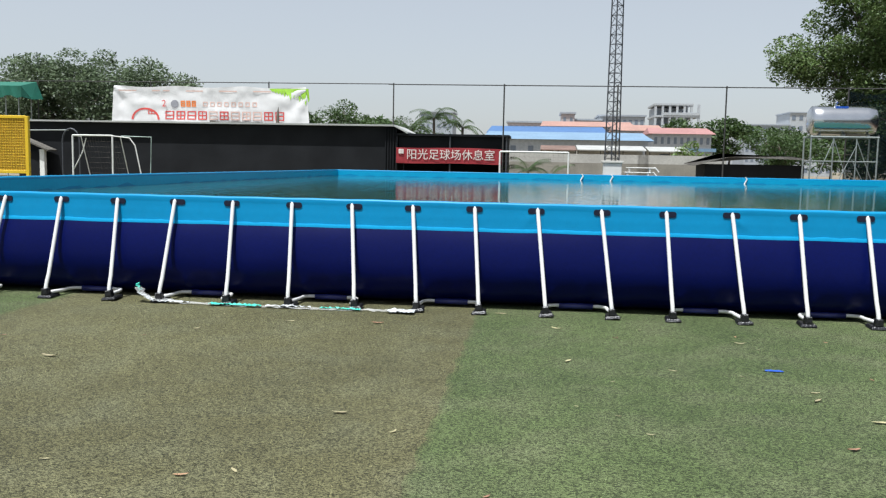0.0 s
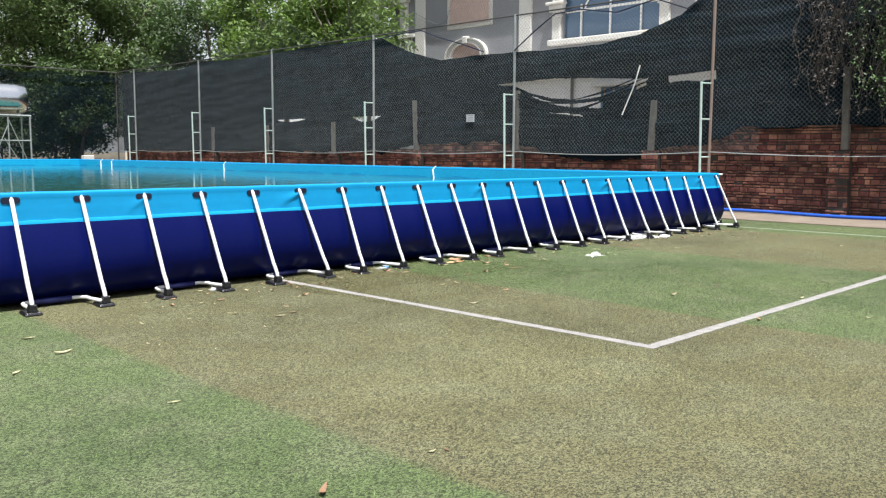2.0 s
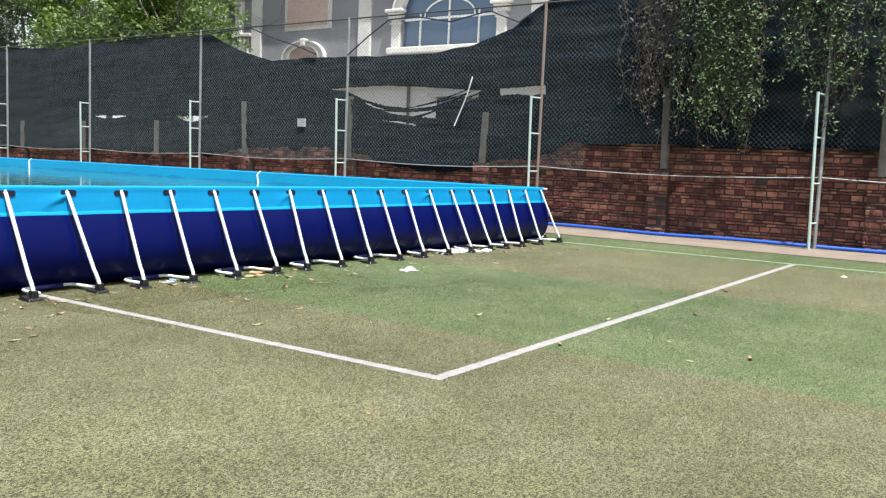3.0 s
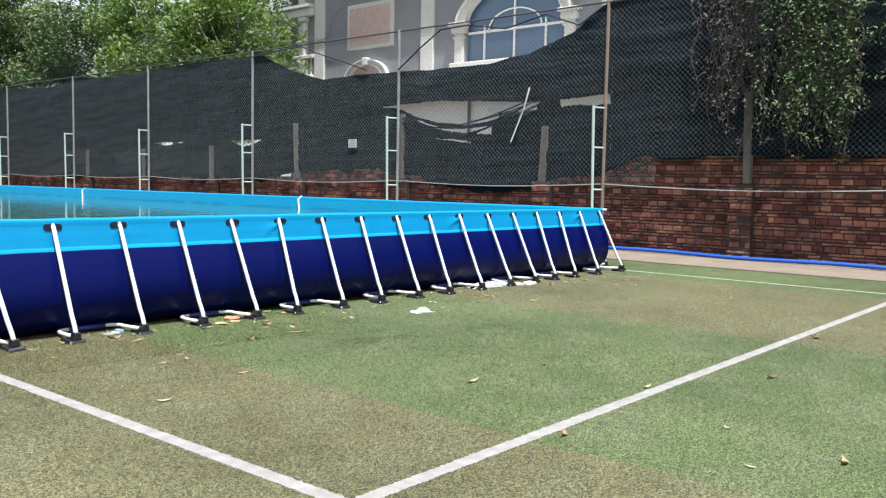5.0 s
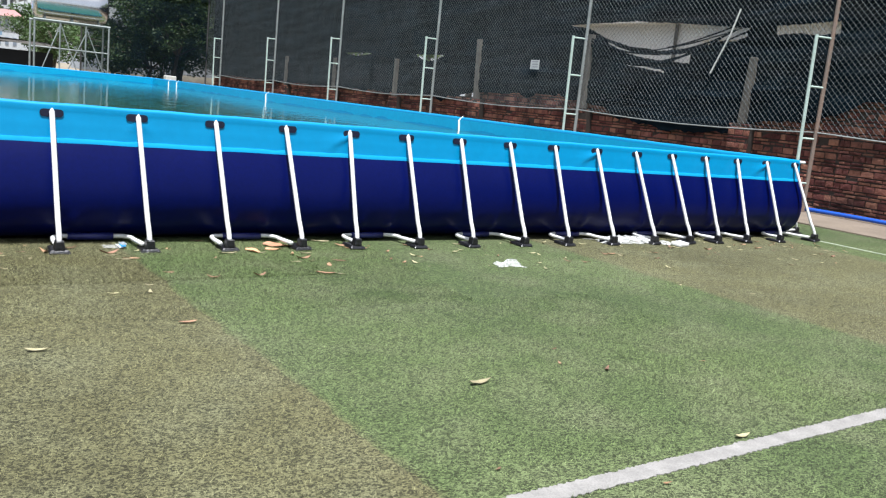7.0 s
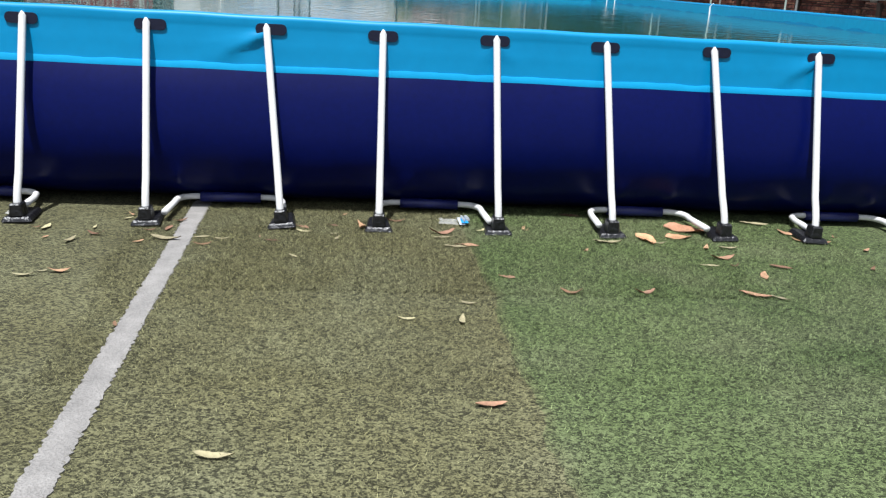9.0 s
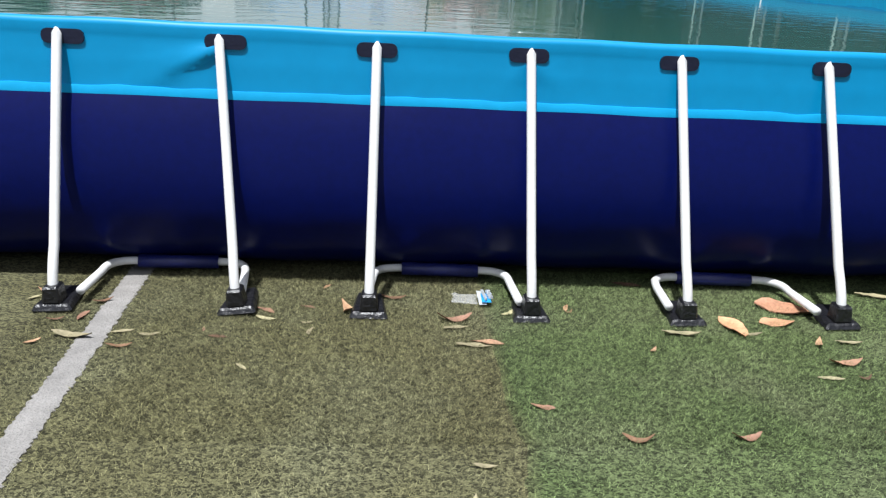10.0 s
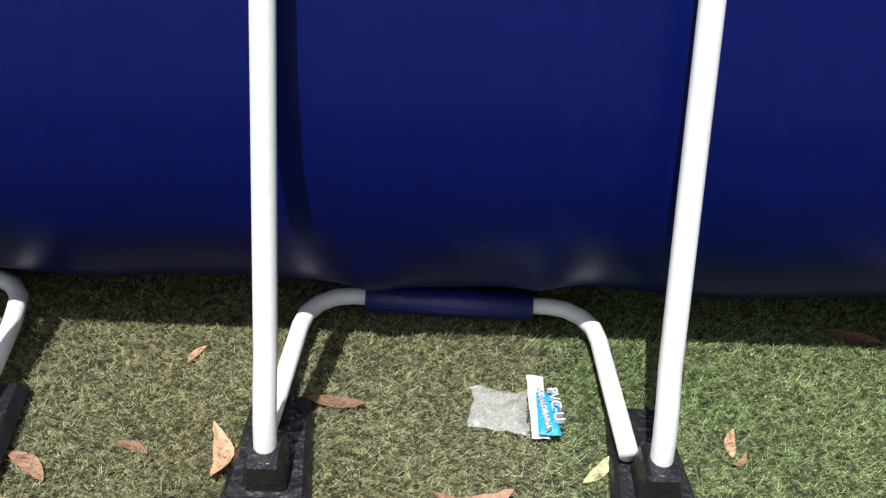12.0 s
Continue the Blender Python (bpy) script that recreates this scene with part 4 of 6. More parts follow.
leaf_cloud("foliage", strands, 420, 0.044, M_VINE, vine, 32, 0.25, (-0.8, -0.3, 0.15))
rv = random.Random(33)
dead = []
stems = bmesh.new()
for i in range(60):
    y = rv.gauss(8.7, 0.4) if i < 34 else rv.gauss(7.5, 0.6)
    z1, z0 = 6.4, rv.uniform(2.9, 4.9) if i < 34 else rv.uniform(2.1, 3.4)
    pts = [(FX - 0.08, y + 0.1 * math.sin(k * 1.3 + i), z1 + (z0 - z1) * k / 9) for k in range(10)]
    tube(stems, pts, 0.0045, 4)
    dead += [(p, 0.12) for p in pts if rv.random() < 0.75]
tagged(part("stem", stems, M_BARK, vine, "dry brown hanging stems"), kind="stuff")
M_DRYLEAF = leafy("dry_creeper_leaf", (0.034, 0.028, 0.026), (0.10, 0.078, 0.062))
leaf_cloud("dry_foliage", dead, 260, 0.04, M_DRYLEAF, vine, 34, 0.2, (-1, 0, 0.3))

# ---- grey villa beyond the east wall ----
M_GREYWALL = mat("grey_render", (0.215, 0.215, 0.225), 0.85, 0, 0.10, 0.6, 30, 0.15)
M_CREAM = mat("cream_stone_trim", (0.55, 0.53, 0.49), 0.7, 0, 0.10, 2, 25, 0.2)
M_PINK = mat("pinkish_stone_panel", (0.50, 0.36, 0.31), 0.7, 0, 0.12, 3, 30, 0.15)
M_GLASS = bpy.data.materials.new("blue_window_glass")
M_GLASS.use_nodes = True
_b = M_GLASS.node_tree.nodes["Principled BSDF"]
_b.inputs["Base Color"].default_value = (0.05, 0.10, 0.17, 1)
_b.inputs["Roughness"].default_value = 0.06
_b.inputs["Specular IOR Level"].default_value = 0.9
VX = 32.4
villa = holder("villa", "grey rendered villa with cream stone trim and an arched blue window", "house", at=(VX, 22, 0))
villa.location = (0, 0, 0)


def arch_pts(yc, half, z0, zs, n=16):
    """Outline of an arched opening in the y-z plane: from the lower north corner over the arch to the lower south one."""
    pts = [(yc + half, z0)]
    for k in range(n + 1):
        a = math.pi * k / n
        pts.append((yc + half * math.cos(a), zs + half * math.sin(a) * 0.60))
    pts.append((yc - half, z0))
    return pts


def prism(pts, x0, x1, name, material, label=""):
    bm = bmesh.new()
    a = [bm.verts.new((x0, y, z)) for y, z in pts]
    b = [bm.verts.new((x1, y, z)) for y, z in pts]
    bm.faces.new(a)
    bm.faces.new(b[::-1])
    for i in range(len(pts)):
        j = (i + 1) % len(pts)
        bm.faces.new((a[j], a[i], b[i], b[j]))
    return part(name, bm, material, villa, label)


def arch_band(yc, half, width, z0, zs, x0, x1, name, label=""):
    o, n = arch_pts(yc, half + width, z0, zs), arch_pts(yc, half, z0, zs)
    bm = bmesh.new()
    rows = [[bm.verts.new((x, *q)) for x, q in ((x1, p), (x0, p), (x0, r), (x1, r))] for p, r in zip(o, n)]
    for a, b in zip(rows, rows[1:]):
        for k in range(3):
            bm.faces.new((a[k], a[k + 1], b[k + 1], b[k]))
    for e in (rows[0], rows[-1]):
        bm.faces.new(e)
    bmesh.ops.recalc_face_normals(bm, faces=bm.faces)
    return part(name, bm, M_CREAM, villa, label)


# wall with the window opening left free
YC = 21.4
oy0, oy1, oz0, oz1 = YC - 2.4, YC + 2.4, 6.6, 9.75
for y0, y1, z0, z1 in ((8, oy0, 0, 11.2), (oy1, 34.0, 0, 11.2), (oy0, oy1, 0, oz0), (oy0, oy1, oz1, 11.2)):
    part("wall", block(VX, y0, z0, VX + 0.35, y1, z1), M_GREYWALL, villa, "plain grey rendered wall")
part("wall", block(VX + 0.36, 8, 0, VX + 12, 33.98, 11.2), M_GREYWALL, villa, "plain grey rendered wall")
ap = arch_pts(YC, 2.4, 6.6, 8.1)
for half in (1, -1):
    pts = [(YC + half * 2.4, 9.75)] + [(y, z) for y, z in ap[1:-1] if (y - YC) * half >= -1e-6]
    if half > 0:
        pts = pts + [(YC, 9.75)]
    else:
        pts = [(YC, 9.75)] + pts[1:] + [pts[0]]
    prism(pts, VX + 0.002, VX + 0.34, "spandrel", M_GREYWALL)
arch_band(YC, 2.35, 0.42, 8.0, 8.1, VX - 0.16, VX + 0.1, "window_arch", "carved cream stone arch round the window")
arch_band(YC, 2.74, 0.10, 8.0, 8.1, VX - 0.26, VX + 0.1, "arch_moulding")
arch_band(YC, 2.36, 0.07, 8.0, 8.1, VX - 0.21, VX + 0.1, "arch_moulding")
part("keystone", block(VX - 0.30, YC - 0.22, 9.48, VX + 0.05, YC + 0.22, 9.95, 0.05), M_CREAM, villa)
for yc in (YC + 2.7, YC - 2.7):
    part("abacus", block(VX - 0.32, yc - 0.48, 8.125, VX + 0.05, yc + 0.48, 8.25, 0.03), M_CREAM, villa)
    part("necking", block(VX - 0.19, yc - 0.29, 7.60, VX + 0.05, yc + 0.29, 7.68, 0.02), M_CREAM, villa)
    part("capital", block(VX - 0.22, yc - 0.36, 7.82, VX + 0.05, yc + 0.36, 8.12, 0.03), M_CREAM, villa)
    part("pilaster", block(VX - 0.14, yc - 0.22, 6.6, VX + 0.05, yc + 0.22, 7.82, 0.02), M_CREAM, villa)
part("window_sill", block(VX - 0.25, YC - 3.1, 6.35, VX + 0.2, YC + 3.1, 6.6, 0.03), M_CREAM, villa)
win = prism(ap, VX + 0.16, VX + 0.19, "window", M_GLASS, "blue reflecting arched window")
for yy in (YC - 1.5, YC, YC + 1.5):
    part("glazing_bar", block(VX + 0.08, yy - 0.035, 6.6, VX + 0.15, yy + 0.035, 8.05 if yy != YC else 9.45), M_WHITE, win)
part("glazing_bar", block(VX + 0.075, YC - 2.35, 7.75, VX + 0.155, YC + 2.35, 7.84), M_WHITE, win)
bm = bmesh.new()
tube(bm, [(VX + 0.11, YC + 1.3 * math.cos(math.pi * k / 12), 7.84 + 0.75 * math.sin(math.pi * k / 12)) for k in range(13)], 0.035, 6)
part("glazing_bar", bm, M_WHITE, win)
# panel, small arch, pilasters, cornice, balcony
part("panel_frame", block(VX - 0.08, 27.95, 7.68, VX + 0.02, 30.95, 9.75, 0.02), M_CREAM, villa)
part("panel", block(VX - 0.10, 28.15, 7.86, VX - 0.04, 30.75, 9.57), M_PINK, villa, "pinkish stone panel")
arch_band(29.6, 0.95, 0.40, 5.6, 6.35, VX - 0.14, VX + 0.1, "niche_arch", "cream arch over a niche")
arch_band(29.6, 1.30, 0.09, 5.6, 6.35, VX - 0.22, VX + 0.1, "arch_moulding")
arch_band(29.6, 0.96, 0.06, 5.6, 6.35, VX - 0.19, VX + 0.1, "arch_moulding")
part("keystone", block(VX - 0.26, 29.44, 6.90, VX + 0.05, 29.76, 7.26, 0.04), M_CREAM, villa)
prism(arch_pts(29.6, 0.95, 5.6, 6.35), VX - 0.05, VX + 0.02, "niche", M_PINK)
for yc, w in ((25.9, 0.36), (32.9, 0.34), (17.0, 0.36), (34.2, 0.25)):
    part("pilaster", block(VX - 0.12, yc - w, 3, VX + 0.02, yc + w, 10.75, 0.02), M_CREAM, villa)
    part("capital", block(VX - 0.22, yc - w - 0.14, 10.7, VX + 0.02, yc + w + 0.14, 11.0, 0.02), M_CREAM, villa)
part("cornice", block(VX - 0.55, 7.5, 11.2, VX + 12, 36.9, 11.5, 0.04), M_CREAM, villa, "cream projecting cornice")
for k in range(24):
    part("bracket", block(VX - 0.45, 8.3 + 1.18 * k, 10.92, VX - 0.005, 8.6 + 1.18 * k, 11.2), M_CREAM, villa)
M_ROOFRED = mat("terracotta_tile", (0.33, 0.14, 0.09), 0.8, 0, 0.3, 4, 20, 0.4)
bm = bmesh.new()
q = [(VX - 0.7, 7.2, 11.5), (VX + 12, 7.2, 11.5), (VX + 12, 37.2, 11.5), (VX - 0.7, 37.2, 11.5)]
r2 = [(VX + 4, 11, 13.5), (VX + 8, 11, 13.5), (VX + 8, 33, 13.5), (VX + 4, 33, 13.5)]
a = [bm.verts.new(p) for p in q]
b = [bm.verts.new(p) for p in r2]
for i in range(4):
    j = (i + 1) % 4
    bm.faces.new((a[i], a[j], b[j], b[i]))
bm.faces.new(b)
bm.faces.new(a[::-1])
part("roof", bm, M_ROOFRED, villa)
part("balcony_floor", block(VX - 0.3, 33.3, 6.45, VX + 5, 36.6, 6.75, 0.02), M_CREAM, villa, "cream balcony slab with a moulded edge")
part("balcony_rail", block(VX - 0.22, 33.25, 7.55, VX + 0.06, 36.6, 7.72, 0.02), M_CREAM, villa)
for k in range(11):
    y = 33.5 + 0.28 * k
    bm = bmesh.new()
    prof = [(0.045, 6.75), (0.05, 6.85), (0.085, 7.0), (0.07, 7.15), (0.04, 7.35), (0.06, 7.5), (0.06, 7.55)]
    rows = [[bm.verts.new((VX - 0.08 + r * math.cos(math.pi * i / 4), y + r * math.sin(math.pi * i / 4), z)) for i in range(8)] for r, z in prof]
    for q, w in zip(rows, rows[1:]):
        for i in range(8):
            bm.faces.new((q[i], q[(i + 1) % 8], w[(i + 1) % 8], w[i]))
    part("baluster", bm, M_CREAM, villa, "", True)
for y in (34.0, 36.4):
    part("column", bar((VX - 0.05, y, 7.72), (VX - 0.05, y, 9.35), 0.16, 12), M_CREAM, villa, "round cream column")
    part("capital", block(VX - 0.3, y - 0.27, 9.35, VX + 0.2, y + 0.27, 9.55, 0.03), M_CREAM, villa)
part("entablature", block(VX - 0.32, 33.25, 9.56, VX + 1.2, 36.7, 9.95, 0.03), M_CREAM, villa)
part("cornice", block(VX - 0.48, 33.25, 9.96, VX + 1.2, 36.8, 10.12, 0.03), M_CREAM, villa)
part("wall", block(VX + 1.2, 34.0, 0, VX + 12, 36.6, 11.2), M_GREYWALL, villa, "grey rendered recessed wall")

M_LIME = mat("limewashed_render", (0.82, 0.81, 0.78), 0.8, 0, 0.06, 0.9, 25, 0.15)
annex = holder("annex", "low white rendered outbuilding with a dark barred window", "outbuilding", at=(28.4, 16, 0))
annex.location = (0, 0, 0)
part("wall", block(28.4, 11.5, 0, 31.5, 25.5, 4.6), M_LIME, annex, "white rendered wall")
part("eave", block(27.9, 11.2, 4.6, 31.8, 25.8, 4.8), M_CREAM, annex)
wn = part("window", block(28.34, 17.4, 2.2, 28.39, 18.9, 4.05), M_GLASS, annex, "dark barred window")
for k in range(4):
    part("bar", block(28.30, 17.5 + 0.4 * k, 2.2, 28.335, 17.54 + 0.4 * k, 4.05), M_RUST, wn)
part("ledge", block(28.1, 17.1, 4.08, 28.39, 19.2, 4.2), M_CREAM, annex)
part("downpipe", bar((28.3, 20.2, 0), (28.3, 20.2, 4.6), 0.06), M_POST, annex)

# ---- north end: shed, shelter, goals, tank, mast, town ----
M_BLACKCLOTH = mat("black_cloth_cladding", (0.014, 0.015, 0.017), 0.85, 0, 0.35, 0.7, 50, 0.3, bump_scale=2.5, spec=0.15)
M_ROOFSHEET = mat("pale_roof_sheet", (0.42, 0.42, 0.40), 0.55, 0.2, 0.15, 1, 20, 0.1)
M_BANNER = mat("white_banner_cloth", (0.60, 0.59, 0.58), 0.7, 0, 0.06, 1.2, 20, 0.3, bump_scale=1.5)
M_RED = mat("red_banner_cloth", (0.30, 0.022, 0.03), 0.6, 0, 0.10, 1.5, 30, 0.2, bump_scale=2)
M_ORANGE = mat("orange_print", (0.70, 0.20, 0.05), 0.6, 0, 0.15, 2)
M_REDPRINT = mat("red_print", (0.58, 0.07, 0.06), 0.6, 0, 0.15, 2)
M_LIME = mat("lime_print", (0.30, 0.55, 0.05), 0.6, 0, 0.25, 1.5)
M_YELLOW = mat("yellow_paint", (0.72, 0.47, 0.02), 0.5, 0, 0.1, 2)
M_YELLOWNET = mat("ochre_net", (0.42, 0.25, 0.02), 0.8, 0, 0.2, 1.5, 60, 0.3)
M_GREENCLOTH = mat("green_canopy", (0.008, 0.12, 0.08), 0.6, 0, 0.2, 1, 20, 0.2)
M_STEEL = mat("stainless_steel", (0.62, 0.63, 0.64), 0.22, 1.0, 0.06, 2, 30, 0.05, bump_scale=4)
M_MAST = mat("dark_lattice_steel", (0.07, 0.075, 0.085), 0.6, 0.4, 0.2, 2)

shed = holder("long_shed", "long low shed clad in black cloth under a pale sheet roof", "shed", at=(0, 0, 0))
bm = block(-31.4, 50.4, 0, -8.3, 54.5, 3.72)
part("cladding", bm, M_BLACKCLOTH, shed, "black cloth cladding")
bm = bmesh.new()
box(bm, -31.6, 50.05, 3.74, -8.35, 54.8, 3.84)
part("roof", bm, M_ROOFSHEET, shed, "pale sheet roof edge")
bm = bmesh.new()
vs = [bm.verts.new(p) for p in ((-8.33, 50.1, 3.84), (-7.5, 50.1, 3.42), (-7.5, 54.5, 3.42), (-8.33, 54.5, 3.84), (-8.33, 50.1, 3.74), (-7.5, 50.1, 3.32), (-7.5, 54.5, 3.32), (-8.33, 54.5, 3.74))]
for f_ in ((0, 1, 2, 3), (7, 6, 5, 4), (0, 4, 5, 1), (1, 5, 6, 2), (2, 6, 7, 3), (3, 7, 4, 0)):
    bm.faces.new([vs[i] for i in f_])
part("roof_end", bm, M_ROOFSHEET, shed)
for k in range(5):
    part("drape", block(-8.9 + 0.16 * k, 50.30, 0.0, -8.82 + 0.16 * k, 50.39, 3.7, 0.02), M_BLACKCLOTH, shed)

shelter = holder("rest_shelter", "dark open shelter with a flat roof beside the shed", "shelter")
part("back_wall", block(-8.25, 53.6, 0, -1.6, 53.8, 3.2), M_BLACKCLOTH, shelter)
part("roof", block(-8.3, 50.3, 3.22, -1.5, 53.9, 3.34), M_BLACKCLOTH, shelter)
part("side_wall", block(-1.72, 50.5, 0, -1.6, 53.6, 3.2), M_BLACKCLOTH, shelter)
for x in (-8.2, -5.0, -1.66):
    part("post", bar((x, 50.42, 0), (x, 50.42, 3.22), 0.05), M_MAST, shelter)
part("front_cloth", block(-8.1, 50.55, 2.3, -1.75, 50.60, 3.2), M_BLACKCLOTH, shelter)

sign = holder("red_banner", "red cloth banner with large pale Chinese characters on the shelter", "banner", at=(0, 0, 0))
v, f = [], []
for i in range(41):
    x = -8.2 + 6.25 * i / 40
    for j in range(9):
        v.append((x, 50.28 + 0.03 * noise.noise((x * 1.5, j * 0.3, 2)), 1.60 + 0.92 * j / 8 + 0.02 * math.sin(x * 1.1)))
for i in range(40):
    for j in range(8):
        a = i * 9 + j
        f.append((a, a + 9, a + 10, a + 1))
raw("cloth", v, f, M_RED, sign, True)


def lettering(text, size, m, material, parent, name):
    cu = bpy.data.curves.new(name, "FONT")
    cu.body, cu.size, cu.extrude = text, size, 0.006
    cu.align_x, cu.align_y = "CENTER", "CENTER"
    tmp = new("lettering_source", cu)
    bpy.context.view_layer.update()
    me = bpy.data.meshes.new_from_object(tmp.evaluated_get(bpy.context.evaluated_depsgraph_get()))
    bpy.data.objects.remove(tmp)
    me.materials.clear()
    me.materials.append(material)
    ob = new(name, me)
    ob.parent = parent
    ob.matrix_basis = m
    return ob


M_LETTER = mat("pale_letter", (0.70, 0.62, 0.58), 0.6, 0, 0.05)
lettering("阳光足球场休息室", 0.66, pose(-4.95, 50.235, 2.08, 90, 0, 0), M_LETTER, sign, "characters")
part("emblem", block(-8.05, 50.225, 2.15, -7.75, 50.24, 2.42, 0.005), M_LETTER, sign, "pale square emblem")

# things standing under the shelter
bench = holder("bench", "low dark blue bench with pale bottles under the shelter", "bench", at=(-5.6, 51.2, 0))
part("seat", block(-1.6, -0.2, 0.42, 3.4, 0.2, 0.48, 0.01), M_SLEEVE, bench)
for x in (-1.4, 0.8, 3.2):
    part("leg", block(x - 0.03, -0.17, 0, x + 0.03, 0.17, 0.42), M_MAST, bench)
crate = part("carton", block(-0.35, -0.2, 0, 0.35, 0.2, 0.62, 0.02), M_WHITE, None)
crate.location = (-5.9, 51.2, 0.48)
tagged(crate, "white carton standing on the bench", "carton")

banner = holder("white_banner", "large creased white banner with faded red print and a lime corner", "banner")


def banner_y(x, z):
    """Depth of the hanging cloth: creases that fan out from the tied corners."""
    fan = 0.05 * math.sin(9.0 * math.atan2(6.42 - z, x + 28.3)) * math.exp(-(x + 28.0) / 4.0) + 0.05 * math.sin(11.0 * math.atan2(6.42 - z, -14.4 - x)) * math.exp(-(-14.7 - x) / 3.0)
    return 54.72 + 0.07 * noise.noise((x * 0.8, z * 1.2, 6)) + 0.03 * noise.noise((x * 2.6, z * 2.4, 8)) + fan


v, f = [], []
NX, NZ = 110, 22
for i in range(NX + 1):
    for j in range(NZ + 1):
        t = j / NZ
        x = -28.3 + 13.6 * i / NX + 0.25 * (1 - 2 * i / NX) * t
        z = 3.9 + 2.48 * t - 0.10 * math.sin(math.pi * i / NX * 3) ** 2 * t ** 3
        v.append((x, banner_y(x, z), z))
for i in range(NX):
    for j in range(NZ):
        a = i * (NZ + 1) + j
        f.append((a, a + NZ + 1, a + NZ + 2, a + 1))
raw("cloth", v, f, M_BANNER, banner, True)


def print_patch(pts, material, label=""):
    """A flat printed shape that follows the creases of the cloth."""
    bm = bmesh.new()
    for quad in pts:
        bm.faces.new([bm.verts.new((x, banner_y(x, z) - 0.02, z)) for x, z in quad])
    return part("print_block", bm, material, banner, label)


def strokes(x, z, w, h, t, rows, cols):
    """Plain bars as wide and high as one character."""
    out = [((x, z + k * (h - t) / (rows - 1)), (x + w, z + k * (h - t) / (rows - 1)), (x + w, z + k * (h - t) / (rows - 1) + t), (x, z + k * (h - t) / (rows - 1) + t)) for k in range(rows)]
    return out + [((x + k * (w - t) / (cols - 1), z), (x + k * (w - t) / (cols - 1) + t, z), (x + k * (w - t) / (cols - 1) + t, z + h), (x + k * (w - t) / (cols - 1), z + h)) for k in range(cols)]


M_PALEPRINT = mat("faded_pink_print", (0.62, 0.42, 0.36), 0.7, 0, 0.15, 2)
for k in range(11):
    print_patch(strokes(-24.5 + 0.75 * k, 4.18, 0.60, 0.56, 0.075, 3, 2 + k % 2), M_REDPRINT if k not in (4, 6, 7, 8) else M_PALEPRINT)
lettering("2", 0.62, pose(-24.55, 54.60, 5.2, 90, 0, 0), M_REDPRINT, banner, "numeral")
ring = [(-23.85 + 0.26 * math.cos(2 * math.pi * k / 16), 5.2 + 0.26 * math.sin(2 * math.pi * k / 16)) for k in range(16)]
print_patch([ring], M_INK, "grey round ball print")
for k in range(3):
    print_patch(strokes(-23.45 + 0.38 * k, 5.02, 0.30, 0.40, 0.10, 3, 2), M_ORANGE)
for k in range(8):
    print_patch(strokes(-21.9 + 0.48 * k, 5.06, 0.30, 0.30, 0.06, 2, 2), M_PALEPRINT)
for k in range(5):
    print_patch([((-27.7 + 2.3 * k, 6.02), (-26.5 + 2.3 * k, 6.02), (-26.5 + 2.3 * k, 6.09), (-27.7 + 2.3 * k, 6.09))], M_PALEPRINT)
arc = [math.pi * k / 14 for k in range(15)]
print_patch([((-25.9 + 1.0 * math.cos(p), 4.15 + 0.78 * math.sin(p)), (-25.9 + 1.0 * math.cos(q), 4.15 + 0.78 * math.sin(q)), (-25.9 + 0.86 * math.cos(q), 4.15 + 0.66 * math.sin(q)), (-25.9 + 0.86 * math.cos(p), 4.15 + 0.66 * math.sin(p))) for p, q in zip(arc, arc[1:])], M_REDPRINT, "red arc")
print_patch(strokes(-25.7, 4.5, 0.5, 0.24, 0.06, 2, 3), M_REDPRINT)
rb = random.Random(8)
for k in range(13):
    x = -14.75 - 0.20 * k
    drop = (1.05 - 0.065 * k) * rb.uniform(0.75, 1.1)
    print_patch([((x, 6.26), (x - 0.26, 6.26), (x - 0.02, 6.26 - drop), (x + 0.05, 6.26 - drop * 0.8))], M_LIME, "lime green splash")
# dark scraps caught on the roof edge in front of the banner
bm = bmesh.new()
for k in range(18):
    x = -21.3 + 0.21 * k
    box(bm, x, 54.3, 3.84, x + 0.2, 54.5, 4.08 + 0.25 * noise.noise((x * 1.1, 2.0, 1.0)), 0.02)
sc = part("roof_scrap", bm, M_POST)
tagged(sc, "grey brown debris lying along the shed roof", "debris")
bm = bmesh.new()
tube(bm, [(-16.75, 54.4, 3.85), (-16.72, 54.4, 4.6), (-16.7, 54.4, 5.05)], 0.13, 6, r2=0.02)
sp = part("dry_stalk", bm, M_BARK)
tagged(sp, "dark pointed dry stalk standing on the shed roof", "stalk")


